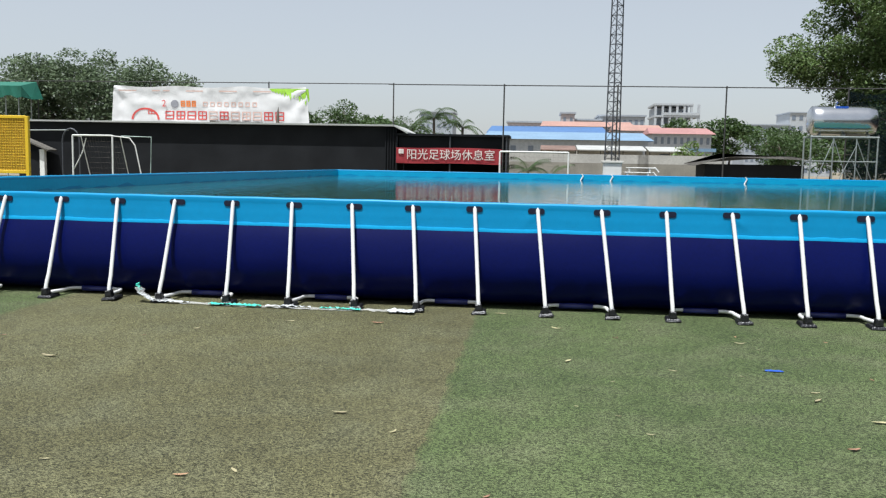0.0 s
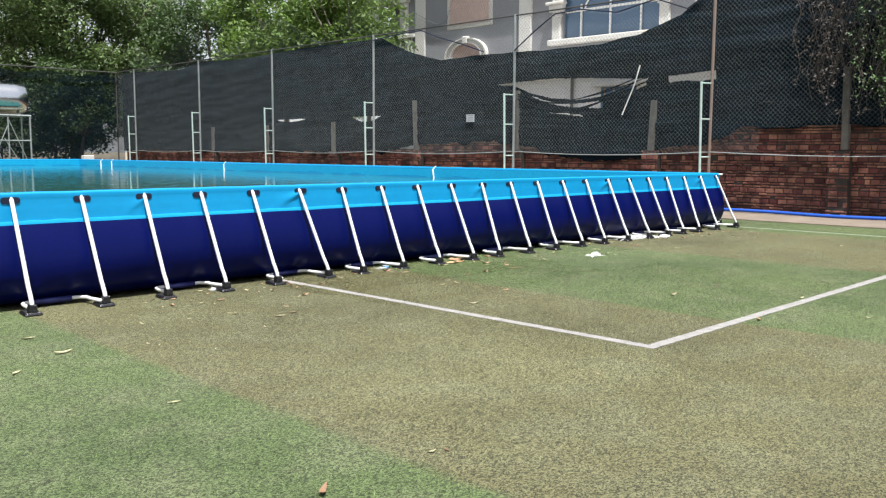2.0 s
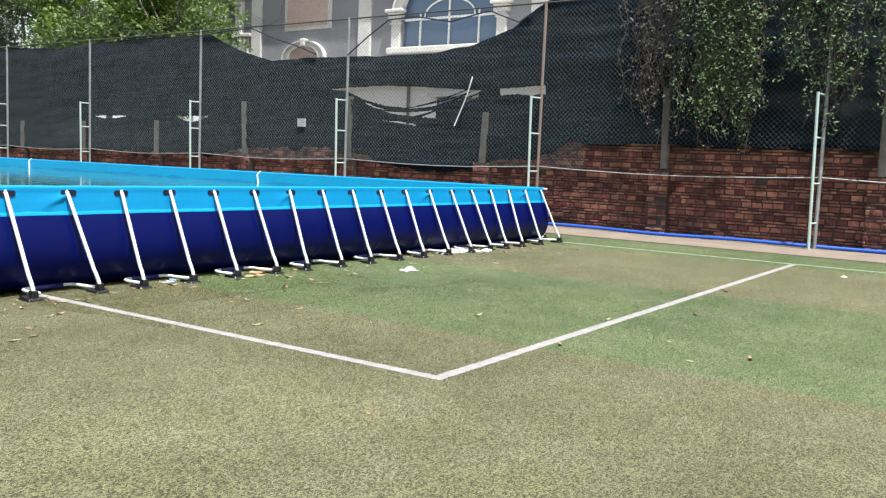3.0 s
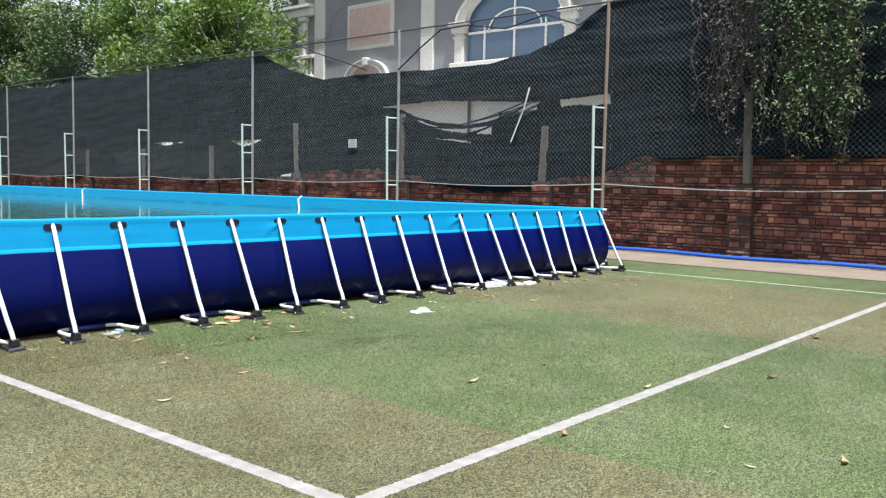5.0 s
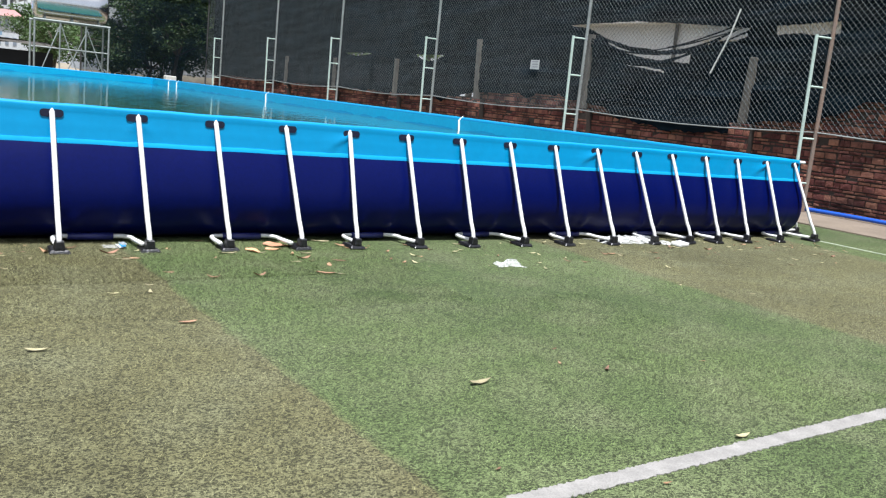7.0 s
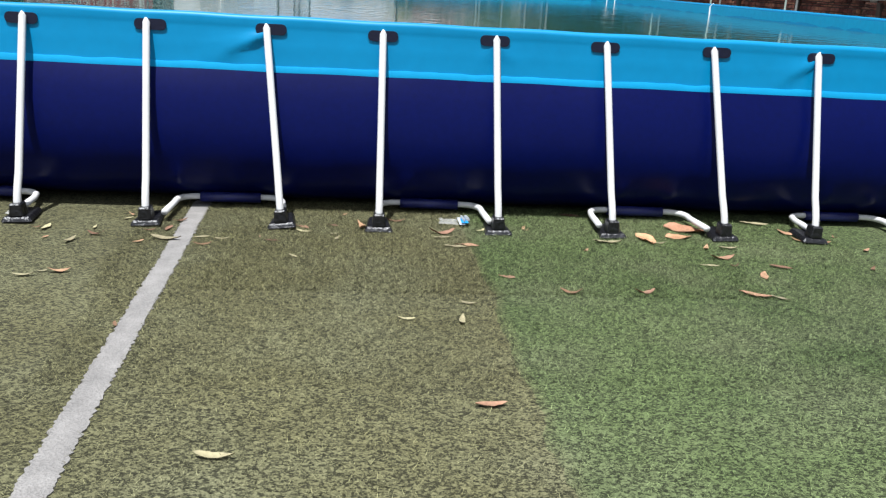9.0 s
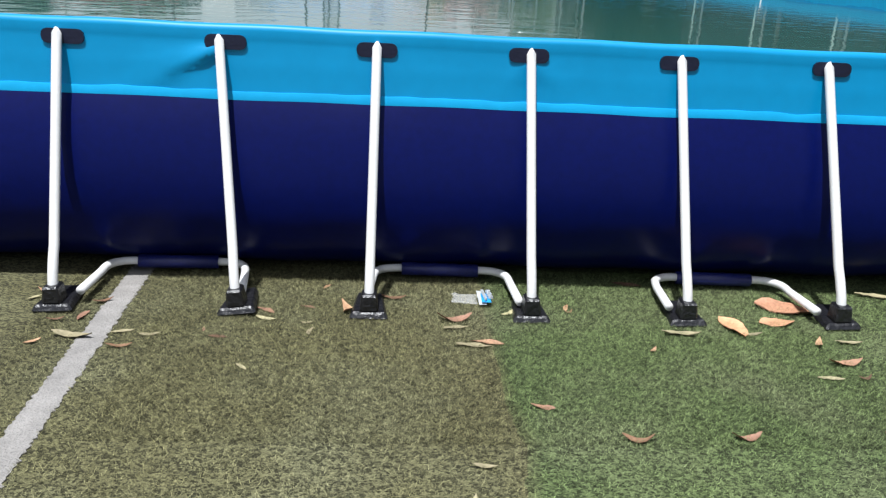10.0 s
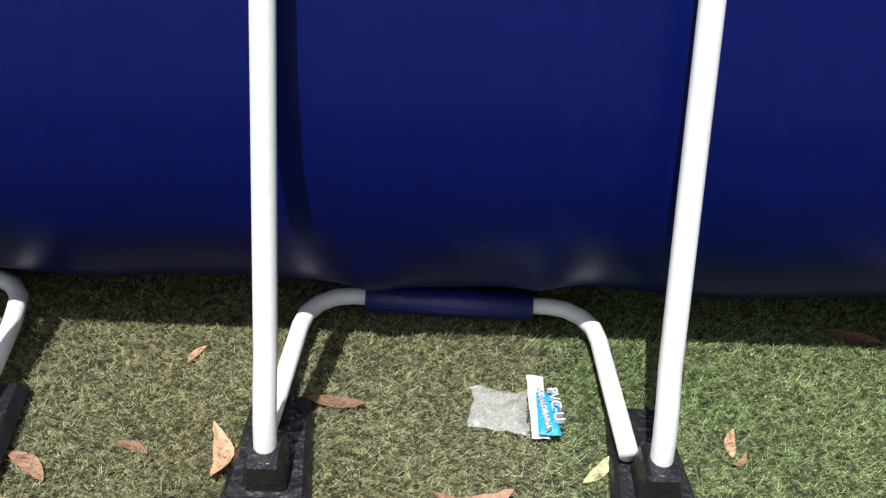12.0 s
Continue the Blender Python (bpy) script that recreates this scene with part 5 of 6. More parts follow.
def goal(name, label, x, y, w, h, d, material, flip=1):
    """A pitch goal of round bar with a sloping back and net strings."""
    g_ = holder(name, label, "goal", at=(x, y, 0))
    for sx in (-w / 2, w / 2):
        part("upright", bar((sx, 0, 0), (sx, 0, h), 0.05, 10), material, g_)
        part("side_bar", tube(bmesh.new(), [(sx, 0, h - 0.02), (sx, flip * d * 0.45, h - 0.05), (sx, flip * d, 0.04)], 0.03, 8), material, g_)
    part("crossbar", bar((-w / 2, 0, h), (w / 2, 0, h), 0.05, 10), material, g_)
    part("ground_bar", bar((-w / 2, flip * d, 0.04), (w / 2, flip * d, 0.04), 0.03, 8), material, g_)
    bm = bmesh.new()
    for k in range(15):
        x_ = -w / 2 + w * k / 14
        tube(bm, [(x_, flip * d * 0.45, h - 0.05), (x_ + 0.05 * math.sin(k), flip * d, 0.04)], 0.004, 3, False)
    for k in range(1, 9):
        t = k / 9
        tube(bm, [(-w / 2, flip * (d * 0.45 + d * 0.55 * t), h * (1 - t)), (w / 2, flip * (d * 0.45 + d * 0.55 * t), h * (1 - t) - 0.02)], 0.004, 3, False)
    tagged(part("net", bm, M_POST, g_, "thin sagging net"), kind="stuff")
    return g_


goal("football_goal", "white tubular football goal with a slack net", -0.02, 47.6, 3.78, 2.33, 1.0, M_WHITE)
gl = goal("football_goal", "white football goal with a torn net by the shed", -25.9, 47.8, 2.7, 2.86, 1.7, M_WHITE)
gl.rotation_euler = (0, 0, radians(-8))
part("strut", tube(bmesh.new(), [(-1.35, 0.1, 0.9), (-0.75, 0.1, 1.9), (-0.5, 0.1, 2.7)], 0.03, 6), M_WHITE, gl)
part("side_frame", tube(bmesh.new(), [(1.35, 0, 2.84), (2.35, 0.2, 2.74), (2.65, 0.3, 2.3), (3.1, 0.4, 0)], 0.035, 6), M_WHITE, gl)
part("back_post", tube(bmesh.new(), [(1.4, 0.8, 2.86), (3.4, 0.8, 2.82), (3.3, 0.8, 0)], 0.03, 6), M_PALEGREEN, gl)

yb = holder("yellow_cage", "bright yellow framed cage with an ochre net beside the pool", "cage", at=(-16.85, 27.0, 0))
for x in (0, -4.2):
    part("post", block(x - 0.06, -0.06, 0, x + 0.06, 0.06, 2.92, 0.01), M_YELLOW, yb)
for z in (1.0, 2.84):
    part("rail", block(-4.14, -0.05, z, -0.06, 0.05, z + 0.10, 0.01), M_YELLOW, yb)
part("net", block(-4.14, -0.004, 1.1, -0.06, 0.004, 2.84), M_YELLOWNET, yb, "dense ochre net")
bm = bmesh.new()
for k in range(46):
    x = -4.1 + 0.09 * k
    tube(bm, [(x, -0.02, 1.1), (x, -0.02, 2.84)], 0.007, 3, False)
for k in range(19):
    tube(bm, [(-4.1, -0.03, 1.12 + 0.09 * k), (-0.08, -0.03, 1.12 + 0.09 * k)], 0.007, 3, False)
tagged(part("net_string", bm, M_YELLOW, yb), kind="stuff")

tent = holder("green_canopy", "green canopy on thin poles above the shed", "canopy", at=(-33.6, 53.0, 0))
bm = bmesh.new()
vs0, vs1, vs2 = [], [], []
for i in range(25):
    x = -6 + 6.0 * i / 24
    vs0.append(bm.verts.new((x, 1.8, 6.55)))
    vs1.append(bm.verts.new((x, 0, 6.15)))
    vs2.append(bm.verts.new((x + 0.04 * math.sin(i * 2.1), 0.05 * math.sin(i * 1.9), 5.45 + 0.10 * math.sin(i * 1.3))))
for i in range(24):
    bm.faces.new((vs0[i], vs1[i], vs1[i + 1], vs0[i + 1]))
    bm.faces.new((vs1[i], vs2[i], vs2[i + 1], vs1[i + 1]))
e0 = [bm.verts.new(p) for p in ((0.45, 0.5, 5.3), (0.45, 1.8, 5.4))]
bm.faces.new((vs1[-1], vs2[-1], e0[0]))
bm.faces.new((vs0[-1], vs1[-1], e0[0], e0[1]))
part("cover", bm, M_GREENCLOTH, tent, "green cloth cover with a hanging edge")
for x, y in ((-1.2, 0.2), (-0.3, 0.2), (-3.8, 0.2), (-0.3, 1.6)):
    part("pole", bar((x, y, 0), (x, y, 6.1), 0.035), M_GALV, tent)

hut = holder("swing_arch", "dark curved steel frame in front of the shed", "frame", at=(-28.7, 49.4, 0))
part("hoop", tube(bmesh.new(), [(0, 0, 0), (0, 0, 2.3)] + [(0.55 - 0.55 * math.cos(math.pi * k / 8), 0, 2.5 + 0.8 * math.sin(math.pi * k / 8)) for k in range(9)] + [(1.1, 0, 0)], 0.05, 6), M_MAST, hut)
part("rail", bar((-2.5, 0, 3.15), (0.4, 0, 3.2), 0.04), M_GALV, hut)
cot = holder("small_hut", "small brown hut with a pale post under a sloping roof", "hut", at=(-30.5, 49.6, 0))
part("wall", block(-1.2, 0, 0, 0.2, 0.6, 1.9), M_BLACKCLOTH, cot)
part("corner_post", block(0.2, -0.05, 0, 0.5, 0.2, 2.0), M_WHITE, cot, "pale post")
bm = bmesh.new()
vs = [bm.verts.new(p) for p in ((-1.6, -0.3, 3.0), (0.9, -0.3, 2.0), (0.9, 0.7, 2.0), (-1.6, 0.7, 3.0), (-1.6, -0.3, 2.9), (0.9, -0.3, 1.9), (0.9, 0.7, 1.9), (-1.6, 0.7, 2.9))]
for f_ in ((0, 1, 2, 3), (7, 6, 5, 4), (0, 4, 5, 1), (1, 5, 6, 2), (2, 6, 7, 3), (3, 7, 4, 0)):
    bm.faces.new([vs[i] for i in f_])
part("roof", bm, M_POST, cot, "weathered grey roof")

# stainless tank on its stand
stand = holder("tank_stand", "tall galvanised pipe stand with cross braces", "stand", at=(15.87, 46.7, 0))
for x in (-1.65, 1.65):
    for y in (-0.6, 0.6):
        part("leg", bar((x, y, 0), (x, y, 3.35), 0.045), M_GALV, stand)
for x in (-0.55, 0.6):
    part("leg", bar((x, -0.6, 0), (x, -0.6, 3.35), 0.035), M_GALV, stand)
for y in (-0.6, 0.6):
    part("beam", bar((-1.7, y, 3.35), (1.7, y, 3.35), 0.05), M_GALV, stand)
    part("beam", bar((-1.7, y, 2.1), (1.7, y, 2.1), 0.03), M_GALV, stand)
for a, b in (((-1.65, -0.6, 0.2), (-0.5, -0.6, 3.3)), ((0.55, -0.6, 0.2), (-0.55, -0.6, 3.3)), ((1.65, -0.6, 0.6), (0.6, -0.6, 3.2)), ((-0.5, -0.6, 0.4), (0.6, -0.6, 2.9)), ((1.5, -0.6, 0.2), (0.4, -0.6, 2.2))):
    part("brace", bar(a, b, 0.025), M_GALV, stand)
for x in (-1.2, 0, 1.2):
    part("cradle", block(x - 0.05, -0.5, 3.38, x + 0.05, 0.5, 3.50), M_GALV, stand)
tank = holder("water_tank", "horizontal polished stainless steel water tank on a pipe stand", "water tank", at=(15.87, 46.7, 4.20))
prof = [(-1.86, 0.05), (-1.85, 0.30), (-1.80, 0.46), (-1.70, 0.55)] + [(x, 0.565 if k % 2 else 0.56) for k, x in enumerate((-1.2, -0.6, 0, 0.6, 1.2))] + [(1.70, 0.55), (1.80, 0.46), (1.85, 0.30), (1.86, 0.05)]
bm = bmesh.new()
rings = [[bm.verts.new((x * 0.90, 1.36 * r * math.cos(2 * math.pi * k / 28), 1.36 * r * math.sin(2 * math.pi * k / 28))) for k in range(28)] for x, r in prof]
for a, b in zip(rings, rings[1:]):
    for k in range(28):
        bm.faces.new((a[k], b[k], b[(k + 1) % 28], a[(k + 1) % 28]))
bm.faces.new(rings[0])
bm.faces.new(rings[-1][::-1])
bmesh.ops.recalc_face_normals(bm, faces=bm.faces)
part("shell", bm, M_STEEL, tank, "polished steel shell", True)
part("vent_cap", tube(bmesh.new(), [(-0.35, 0, 0.7), (-0.35, 0, 0.92), (-0.28, 0, 1.0)], 0.08, 8), M_STEEL, tank)
part("label_band", block(-0.45, -0.42, 0.640, 0.15, -0.2, 0.735), M_HOSE, tank, "blue sticker")

# lattice mast
mast = holder("lattice_mast", "tall dark triangular lattice mast with zigzag bracing", "mast", at=(5.06, 57.6, 0))
H_MAST = 24.0


def mast_corner(i, z):
    w = 0.56 - 0.27 * z / H_MAST
    a = 2 * math.pi * i / 3 + 0.4
    return Vector((w * math.cos(a), w * math.sin(a), z))


for i in range(3):
    part("leg", bar(mast_corner(i, 0), mast_corner(i, H_MAST), 0.045), M_MAST, mast)
bm = bmesh.new()
z = 0.3
n = 0
while z < H_MAST - 1:
    for i in range(3):
        j = (i + 1) % 3
        tube(bm, [mast_corner(i, z), mast_corner(j, z)], 0.02, 4, False)
        tube(bm, [mast_corner(i, z), mast_corner(j, z + 0.62)] if n % 2 else [mast_corner(j, z), mast_corner(i, z + 0.62)], 0.02, 4, False)
    z += 0.62
    n += 1
tagged(part("lacing", bm, M_MAST, mast, "zigzag bracing"), kind="stuff")

cab = holder("white_cabinet", "white painted cabinet with a flat top behind the pool", "cabinet", at=(4.12, 46.0, 0))
part("body", block(-0.48, -0.3, 0, 0.48, 0.3, 1.80, 0.02), M_WHITE, cab)
part("top", block(-0.56, -0.36, 1.80, 0.56, 0.36, 1.92, 0.02), M_CREAM, cab)
for k in range(3):
    ch = holder("plastic_lounger", "white plastic lounger stacked with others behind the pool", "lounger", "stacked white loungers", (5.45 + 0.08 * k, 46.0, 0))
    zb = 1.05 + 0.25 * k
    part("seat", block(-0.75, -0.3, zb, 0.6, 0.3, zb + 0.05, 0.01), M_WHITE, ch)
    part("backrest", tube(bmesh.new(), [(0.55, 0, zb), (0.75, 0, zb + 0.03), (0.95, 0, zb - 0.2)], 0.05, 6), M_WHITE, ch)
    for x in (-0.6, 0.45):
        part("leg", block(x - 0.03, -0.28, zb - 0.25 if k else 0.0, x + 0.03, -0.22, zb), M_WHITE, ch)
        part("leg", block(x - 0.03, 0.22, zb - 0.25 if k else 0.0, x + 0.03, 0.28, zb), M_WHITE, ch)

# grey yard wall and low hut behind the fence
M_BLOCKWALL = mat("grey_block_wall", (0.25, 0.235, 0.20), 0.9, 0, 0.3, 0.9, 12, 0.4)
M_PLASTER = mat("stained_plaster", (0.42, 0.41, 0.38), 0.85, 0, 0.2, 0.7, 12, 0.2)
yw = part("yard_wall", block(-2.0, 62.5, 0, 13.5, 62.8, 1.85), M_BLOCKWALL)
tagged(yw, "rough grey stone yard wall", "wall", kind="structure")
yw2 = part("yard_wall", block(-2.0, 62.52, 1.85, 13.5, 62.78, 2.48), M_PLASTER)
tagged(yw2, "plastered upper part of the yard wall", "wall", kind="structure")
lh = holder("low_hut", "low dark hut with a sagging sheet roof behind the fence", "hut", at=(13.2, 55.0, 0))
part("wall", block(-2.6, 0, 0, 3.4, 3.0, 1.9), M_BLACKCLOTH, lh)
bm = bmesh.new()
vs = [bm.verts.new(p) for p in ((-3.4, -0.5, 1.75), (-1.2, -0.5, 2.35), (3.6, -0.5, 2.22), (3.6, 3.2, 2.5), (-1.2, 3.2, 2.6), (-3.4, 3.2, 1.9))]
bm.faces.new(vs)
bmesh.ops.solidify(bm, geom=bm.faces[:], thickness=0.06)
part("roof", bm, M_POST, lh, "grey sheet roof")
ub = part("utility_box", block(-0.28, -0.2, 0, 0.28, 0.2, 1.35, 0.02), M_CREAM)
ub.location = (21.0, 47.6, 0.0)
tagged(ub, "small grey utility box standing near the fence corner", "box")

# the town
# distance haze is put into the wall, window, pale blue and orange roof colours
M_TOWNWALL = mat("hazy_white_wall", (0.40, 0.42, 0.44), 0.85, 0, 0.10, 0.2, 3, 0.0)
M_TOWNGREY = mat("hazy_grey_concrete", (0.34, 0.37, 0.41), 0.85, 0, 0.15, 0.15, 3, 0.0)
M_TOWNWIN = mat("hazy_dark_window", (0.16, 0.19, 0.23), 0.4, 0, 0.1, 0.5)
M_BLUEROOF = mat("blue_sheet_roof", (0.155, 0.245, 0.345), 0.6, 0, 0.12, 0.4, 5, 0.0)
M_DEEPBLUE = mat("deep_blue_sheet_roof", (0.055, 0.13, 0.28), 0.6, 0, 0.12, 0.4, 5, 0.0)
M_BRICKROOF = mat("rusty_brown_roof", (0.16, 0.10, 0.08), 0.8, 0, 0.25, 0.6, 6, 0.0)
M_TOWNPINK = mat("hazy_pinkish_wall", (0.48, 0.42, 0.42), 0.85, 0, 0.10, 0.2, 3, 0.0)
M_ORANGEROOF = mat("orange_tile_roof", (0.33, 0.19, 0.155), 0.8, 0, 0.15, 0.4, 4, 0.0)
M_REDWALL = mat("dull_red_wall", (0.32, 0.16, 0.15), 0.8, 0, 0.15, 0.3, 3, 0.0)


def town_block(x0, x1, y, depth, z1, storeys, cols, wall_m, roof_m, label, roof="flat", win=(0.5, 0.45), z0=0.0):
    th = holder("building", label, "building", at=((x0 + x1) / 2, y, 0))
    w = x1 - x0
    part("wall", block(-w / 2, 0, z0, w / 2, depth, z1), wall_m, th)
    if roof == "flat":
        part("roof", block(-w / 2 - 0.3, -0.3, z1, w / 2 + 0.3, depth + 0.3, z1 + 0.35), roof_m, th)
    else:
        bm = bmesh.new()
        h = min(1.1, depth * 0.22)
        a = [bm.verts.new(p) for p in ((-w / 2 - 0.6, -0.6, z1), (w / 2 + 0.6, -0.6, z1), (w / 2 + 0.2, depth / 2, z1 + h), (-w / 2 - 0.2, depth / 2, z1 + h), (-w / 2 - 0.6, depth + 0.6, z1), (w / 2 + 0.6, depth + 0.6, z1))]
        for f_ in ((0, 1, 2, 3), (3, 2, 5, 4), (0, 3, 4), (1, 5, 2), (0, 4, 5, 1)):
            bm.faces.new([a[i] for i in f_])
        part("roof", bm, roof_m, th)
    sh = (z1 - z0) / storeys
    for s in range(storeys):
        for c in range(cols):
            ww = w / cols
            xc = -w / 2 + (c + 0.5) * ww
            zc = z0 + (s + 0.55) * sh
            part("window", block(xc - ww * win[0] / 2, -0.06, zc - sh * win[1] / 2, xc + ww * win[0] / 2, 0.02, zc + sh * win[1] / 2), M_TOWNWIN, th)
    return th


def frame_block(x0, x1, y, depth, z1, storeys, bays, label):
    """An open concrete frame: slabs, columns, parapets and a set-back core."""
    th = holder("building", label, "building", at=((x0 + x1) / 2, y, 0))
    w, sh = x1 - x0, z1 / storeys
    part("core", block(-w * 0.46, depth * 0.35, 0, w * 0.30, depth, z1 - 0.6), M_TOWNGREY, th)
    for k in range(storeys + 1):
        part("slab", block(-w / 2, 0, k * sh - 0.25, w / 2 - (0.0 if k < storeys else w * 0.15), depth, k * sh + 0.20), M_TOWNWALL, th)
        if k < storeys:
            part("parapet", block(-w * 0.30, -0.1, k * sh + 0.2, w / 2, 0.1, k * sh + 0.9), M_TOWNWALL, th)
    for k in range(bays + 1):
        x = -w / 2 + 0.3 + (w - 0.6) * k / bays
        part("column", block(x - 0.28, 0.1, 0, x + 0.28, 0.7, z1), M_TOWNWALL, th)
    return th


def lean_to(x0, x1, y, z, roof_m, label):
    """A low open shed with a sloping sheet roof on posts."""
    th = holder("building", label, "shed", at=((x0 + x1) / 2, y, 0))
    w = x1 - x0
    bm = bmesh.new()
    vs = [bm.verts.new(p) for p in ((-w / 2, -2.2, z - 0.45), (w / 2, -2.2, z - 0.45), (w / 2, 1, z), (-w / 2, 1, z), (-w / 2, -2.2, z - 0.53), (w / 2, -2.2, z - 0.53), (w / 2, 1, z - 0.08), (-w / 2, 1, z - 0.08))]
    for q in ((0, 1, 2, 3), (7, 6, 5, 4), (0, 4, 5, 1), (1, 5, 6, 2), (2, 6, 7, 3), (3, 7, 4, 0)):
        bm.faces.new([vs[i] for i in q])
    part("roof", bm, roof_m, th)
    part("wall", block(-w / 2, 0.8, 0, w / 2, 1.0, z - 0.1), M_PLASTER, th)
    n = max(2, int(w / 1.6))
    for k in range(n + 1):
        x = -w / 2 + 0.06 + (w - 0.12) * k / n
        part("post", block(x - 0.05, -2.1, 0, x + 0.05, -2.0, z - 0.5), M_POST, th)
    for k in range(max(1, n // 2)):
        x = -w / 2 + w * (k + 0.5) / max(1, n // 2)
        part("window", block(x - 0.45, 0.74, z - 1.3, x + 0.45, 0.8, z - 0.65), M_TOWNWIN, th)
    return th


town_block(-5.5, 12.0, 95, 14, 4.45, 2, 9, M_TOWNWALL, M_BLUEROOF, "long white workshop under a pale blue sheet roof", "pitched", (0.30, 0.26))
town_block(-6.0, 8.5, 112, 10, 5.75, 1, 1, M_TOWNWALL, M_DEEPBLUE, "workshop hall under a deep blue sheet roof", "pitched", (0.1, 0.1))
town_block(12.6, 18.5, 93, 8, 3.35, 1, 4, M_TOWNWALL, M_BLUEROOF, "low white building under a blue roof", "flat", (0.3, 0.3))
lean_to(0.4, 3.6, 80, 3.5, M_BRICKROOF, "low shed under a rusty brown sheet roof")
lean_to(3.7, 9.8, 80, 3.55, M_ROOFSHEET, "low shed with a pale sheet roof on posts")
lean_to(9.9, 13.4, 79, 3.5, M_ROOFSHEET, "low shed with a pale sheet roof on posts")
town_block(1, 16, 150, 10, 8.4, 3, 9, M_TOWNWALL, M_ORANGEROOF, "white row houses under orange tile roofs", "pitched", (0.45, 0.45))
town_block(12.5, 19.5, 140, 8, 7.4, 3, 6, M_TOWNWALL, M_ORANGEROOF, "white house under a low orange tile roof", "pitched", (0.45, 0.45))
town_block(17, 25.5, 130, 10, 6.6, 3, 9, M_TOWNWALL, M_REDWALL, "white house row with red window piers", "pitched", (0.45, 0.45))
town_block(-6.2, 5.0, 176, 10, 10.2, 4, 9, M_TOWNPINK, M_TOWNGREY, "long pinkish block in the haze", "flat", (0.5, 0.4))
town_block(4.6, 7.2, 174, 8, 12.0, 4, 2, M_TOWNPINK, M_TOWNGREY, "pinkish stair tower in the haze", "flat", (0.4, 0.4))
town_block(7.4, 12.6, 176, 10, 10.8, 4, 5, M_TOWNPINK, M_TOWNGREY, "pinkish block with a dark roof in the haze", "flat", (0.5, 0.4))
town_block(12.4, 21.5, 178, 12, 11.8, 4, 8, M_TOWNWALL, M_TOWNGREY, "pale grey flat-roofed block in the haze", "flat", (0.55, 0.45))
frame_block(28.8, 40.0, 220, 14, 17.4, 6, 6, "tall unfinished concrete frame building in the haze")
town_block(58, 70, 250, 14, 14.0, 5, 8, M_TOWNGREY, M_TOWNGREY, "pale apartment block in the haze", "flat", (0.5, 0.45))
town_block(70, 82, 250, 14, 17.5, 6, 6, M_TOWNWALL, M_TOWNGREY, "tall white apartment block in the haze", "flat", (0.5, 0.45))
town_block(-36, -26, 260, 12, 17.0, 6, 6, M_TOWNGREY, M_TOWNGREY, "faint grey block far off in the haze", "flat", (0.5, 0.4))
for k, (x, w) in enumerate(((24, 6), (34, 10), (46, 9), (57, 12), (72, 12))):
    tree(x, 150 + 8 * k, 3.0, (0, 0, 6.0 + (k % 2)), (w * 0.6, 3, 3.2), 26, 40, 0.42, M_LEAF_DARK, "distant dark green trees in the haze", 60 + k, 0.3, 1.8)
for k, x in enumerate((-40, -28)):
    tree(x, 130 + 8 * k, 3.0, (0, 0, 6.0), (7, 3, 3.5), 26, 40, 0.42, M_LEAF_DARK, "distant dark green trees in the haze", 70 + k, 0.3, 1.8)

# ---- litter on the turf ----
M_LEAF_TAN = mat("dry_tan_leaf", (0.27, 0.145, 0.085), 0.65, 0, 0.25, 14, 80, 0.3, tint=(0.36, 0.20, 0.12), rand=0.3)
M_LEAF_ORANGE = mat("dry_orange_leaf", (0.40, 0.20, 0.10), 0.65, 0, 0.25, 10, 80, 0.3, tint=(0.52, 0.28, 0.16), rand=0.2)
M_LEAF_PALE = mat("dry_pale_leaf", (0.34, 0.30, 0.17), 0.65, 0, 0.25, 14, 80, 0.3, rand=0.3)
M_LEAF_BROWN = mat("dry_brown_leaf", (0.17, 0.09, 0.05), 0.7, 0, 0.3, 14, 80, 0.3, rand=0.3)


def leaf_mesh(seed, material, slim):
    """A dry leaf: pointed outline, keeled along the midrib, curled ends, thin but solid."""
    r = random.Random(seed)
    n, m = 9, 4
    curl, twist, bend = r.uniform(0.02, 0.24), r.uniform(-1.2, 1.2), r.uniform(-0.16, 0.16)
    v, f = [], []
    for i in range(n + 1):
        t = i / n
        w = slim * (math.sin(math.pi * t ** 0.85) ** 0.8) * (1 + 0.08 * r.uniform(-1, 1)) + 0.004
        for j in range(m + 1):
            s = 2 * j / m - 1
            z = curl * (2 * t - 1) ** 2 * 0.8 + 0.22 * w * abs(s) + twist * s * w * (t - 0.5) + 0.015 * r.uniform(-1, 1)
            v.append((t - 0.5, s * w + bend * math.sin(math.pi * t), z))
    lo = min(p[2] for p in v)
    k = len(v)
    v = [(x, y, z - lo + 0.02) for x, y, z in v] + [(x, y, z - lo + 0.005) for x, y, z in v]
    for i in range(n):
        for j in range(m):
            a = i * (m + 1) + j
            q = (a, a + m + 1, a + m + 2, a + 1)
            f.append(q)
            f.append(tuple(k + c for c in q[::-1]))
    me = bpy.data.meshes.new("fallen_leaf")
    me.from_pydata(v, [], f)
    me.polygons.foreach_set("use_smooth", [True] * len(me.polygons))
    me.materials.append(material)
    return me


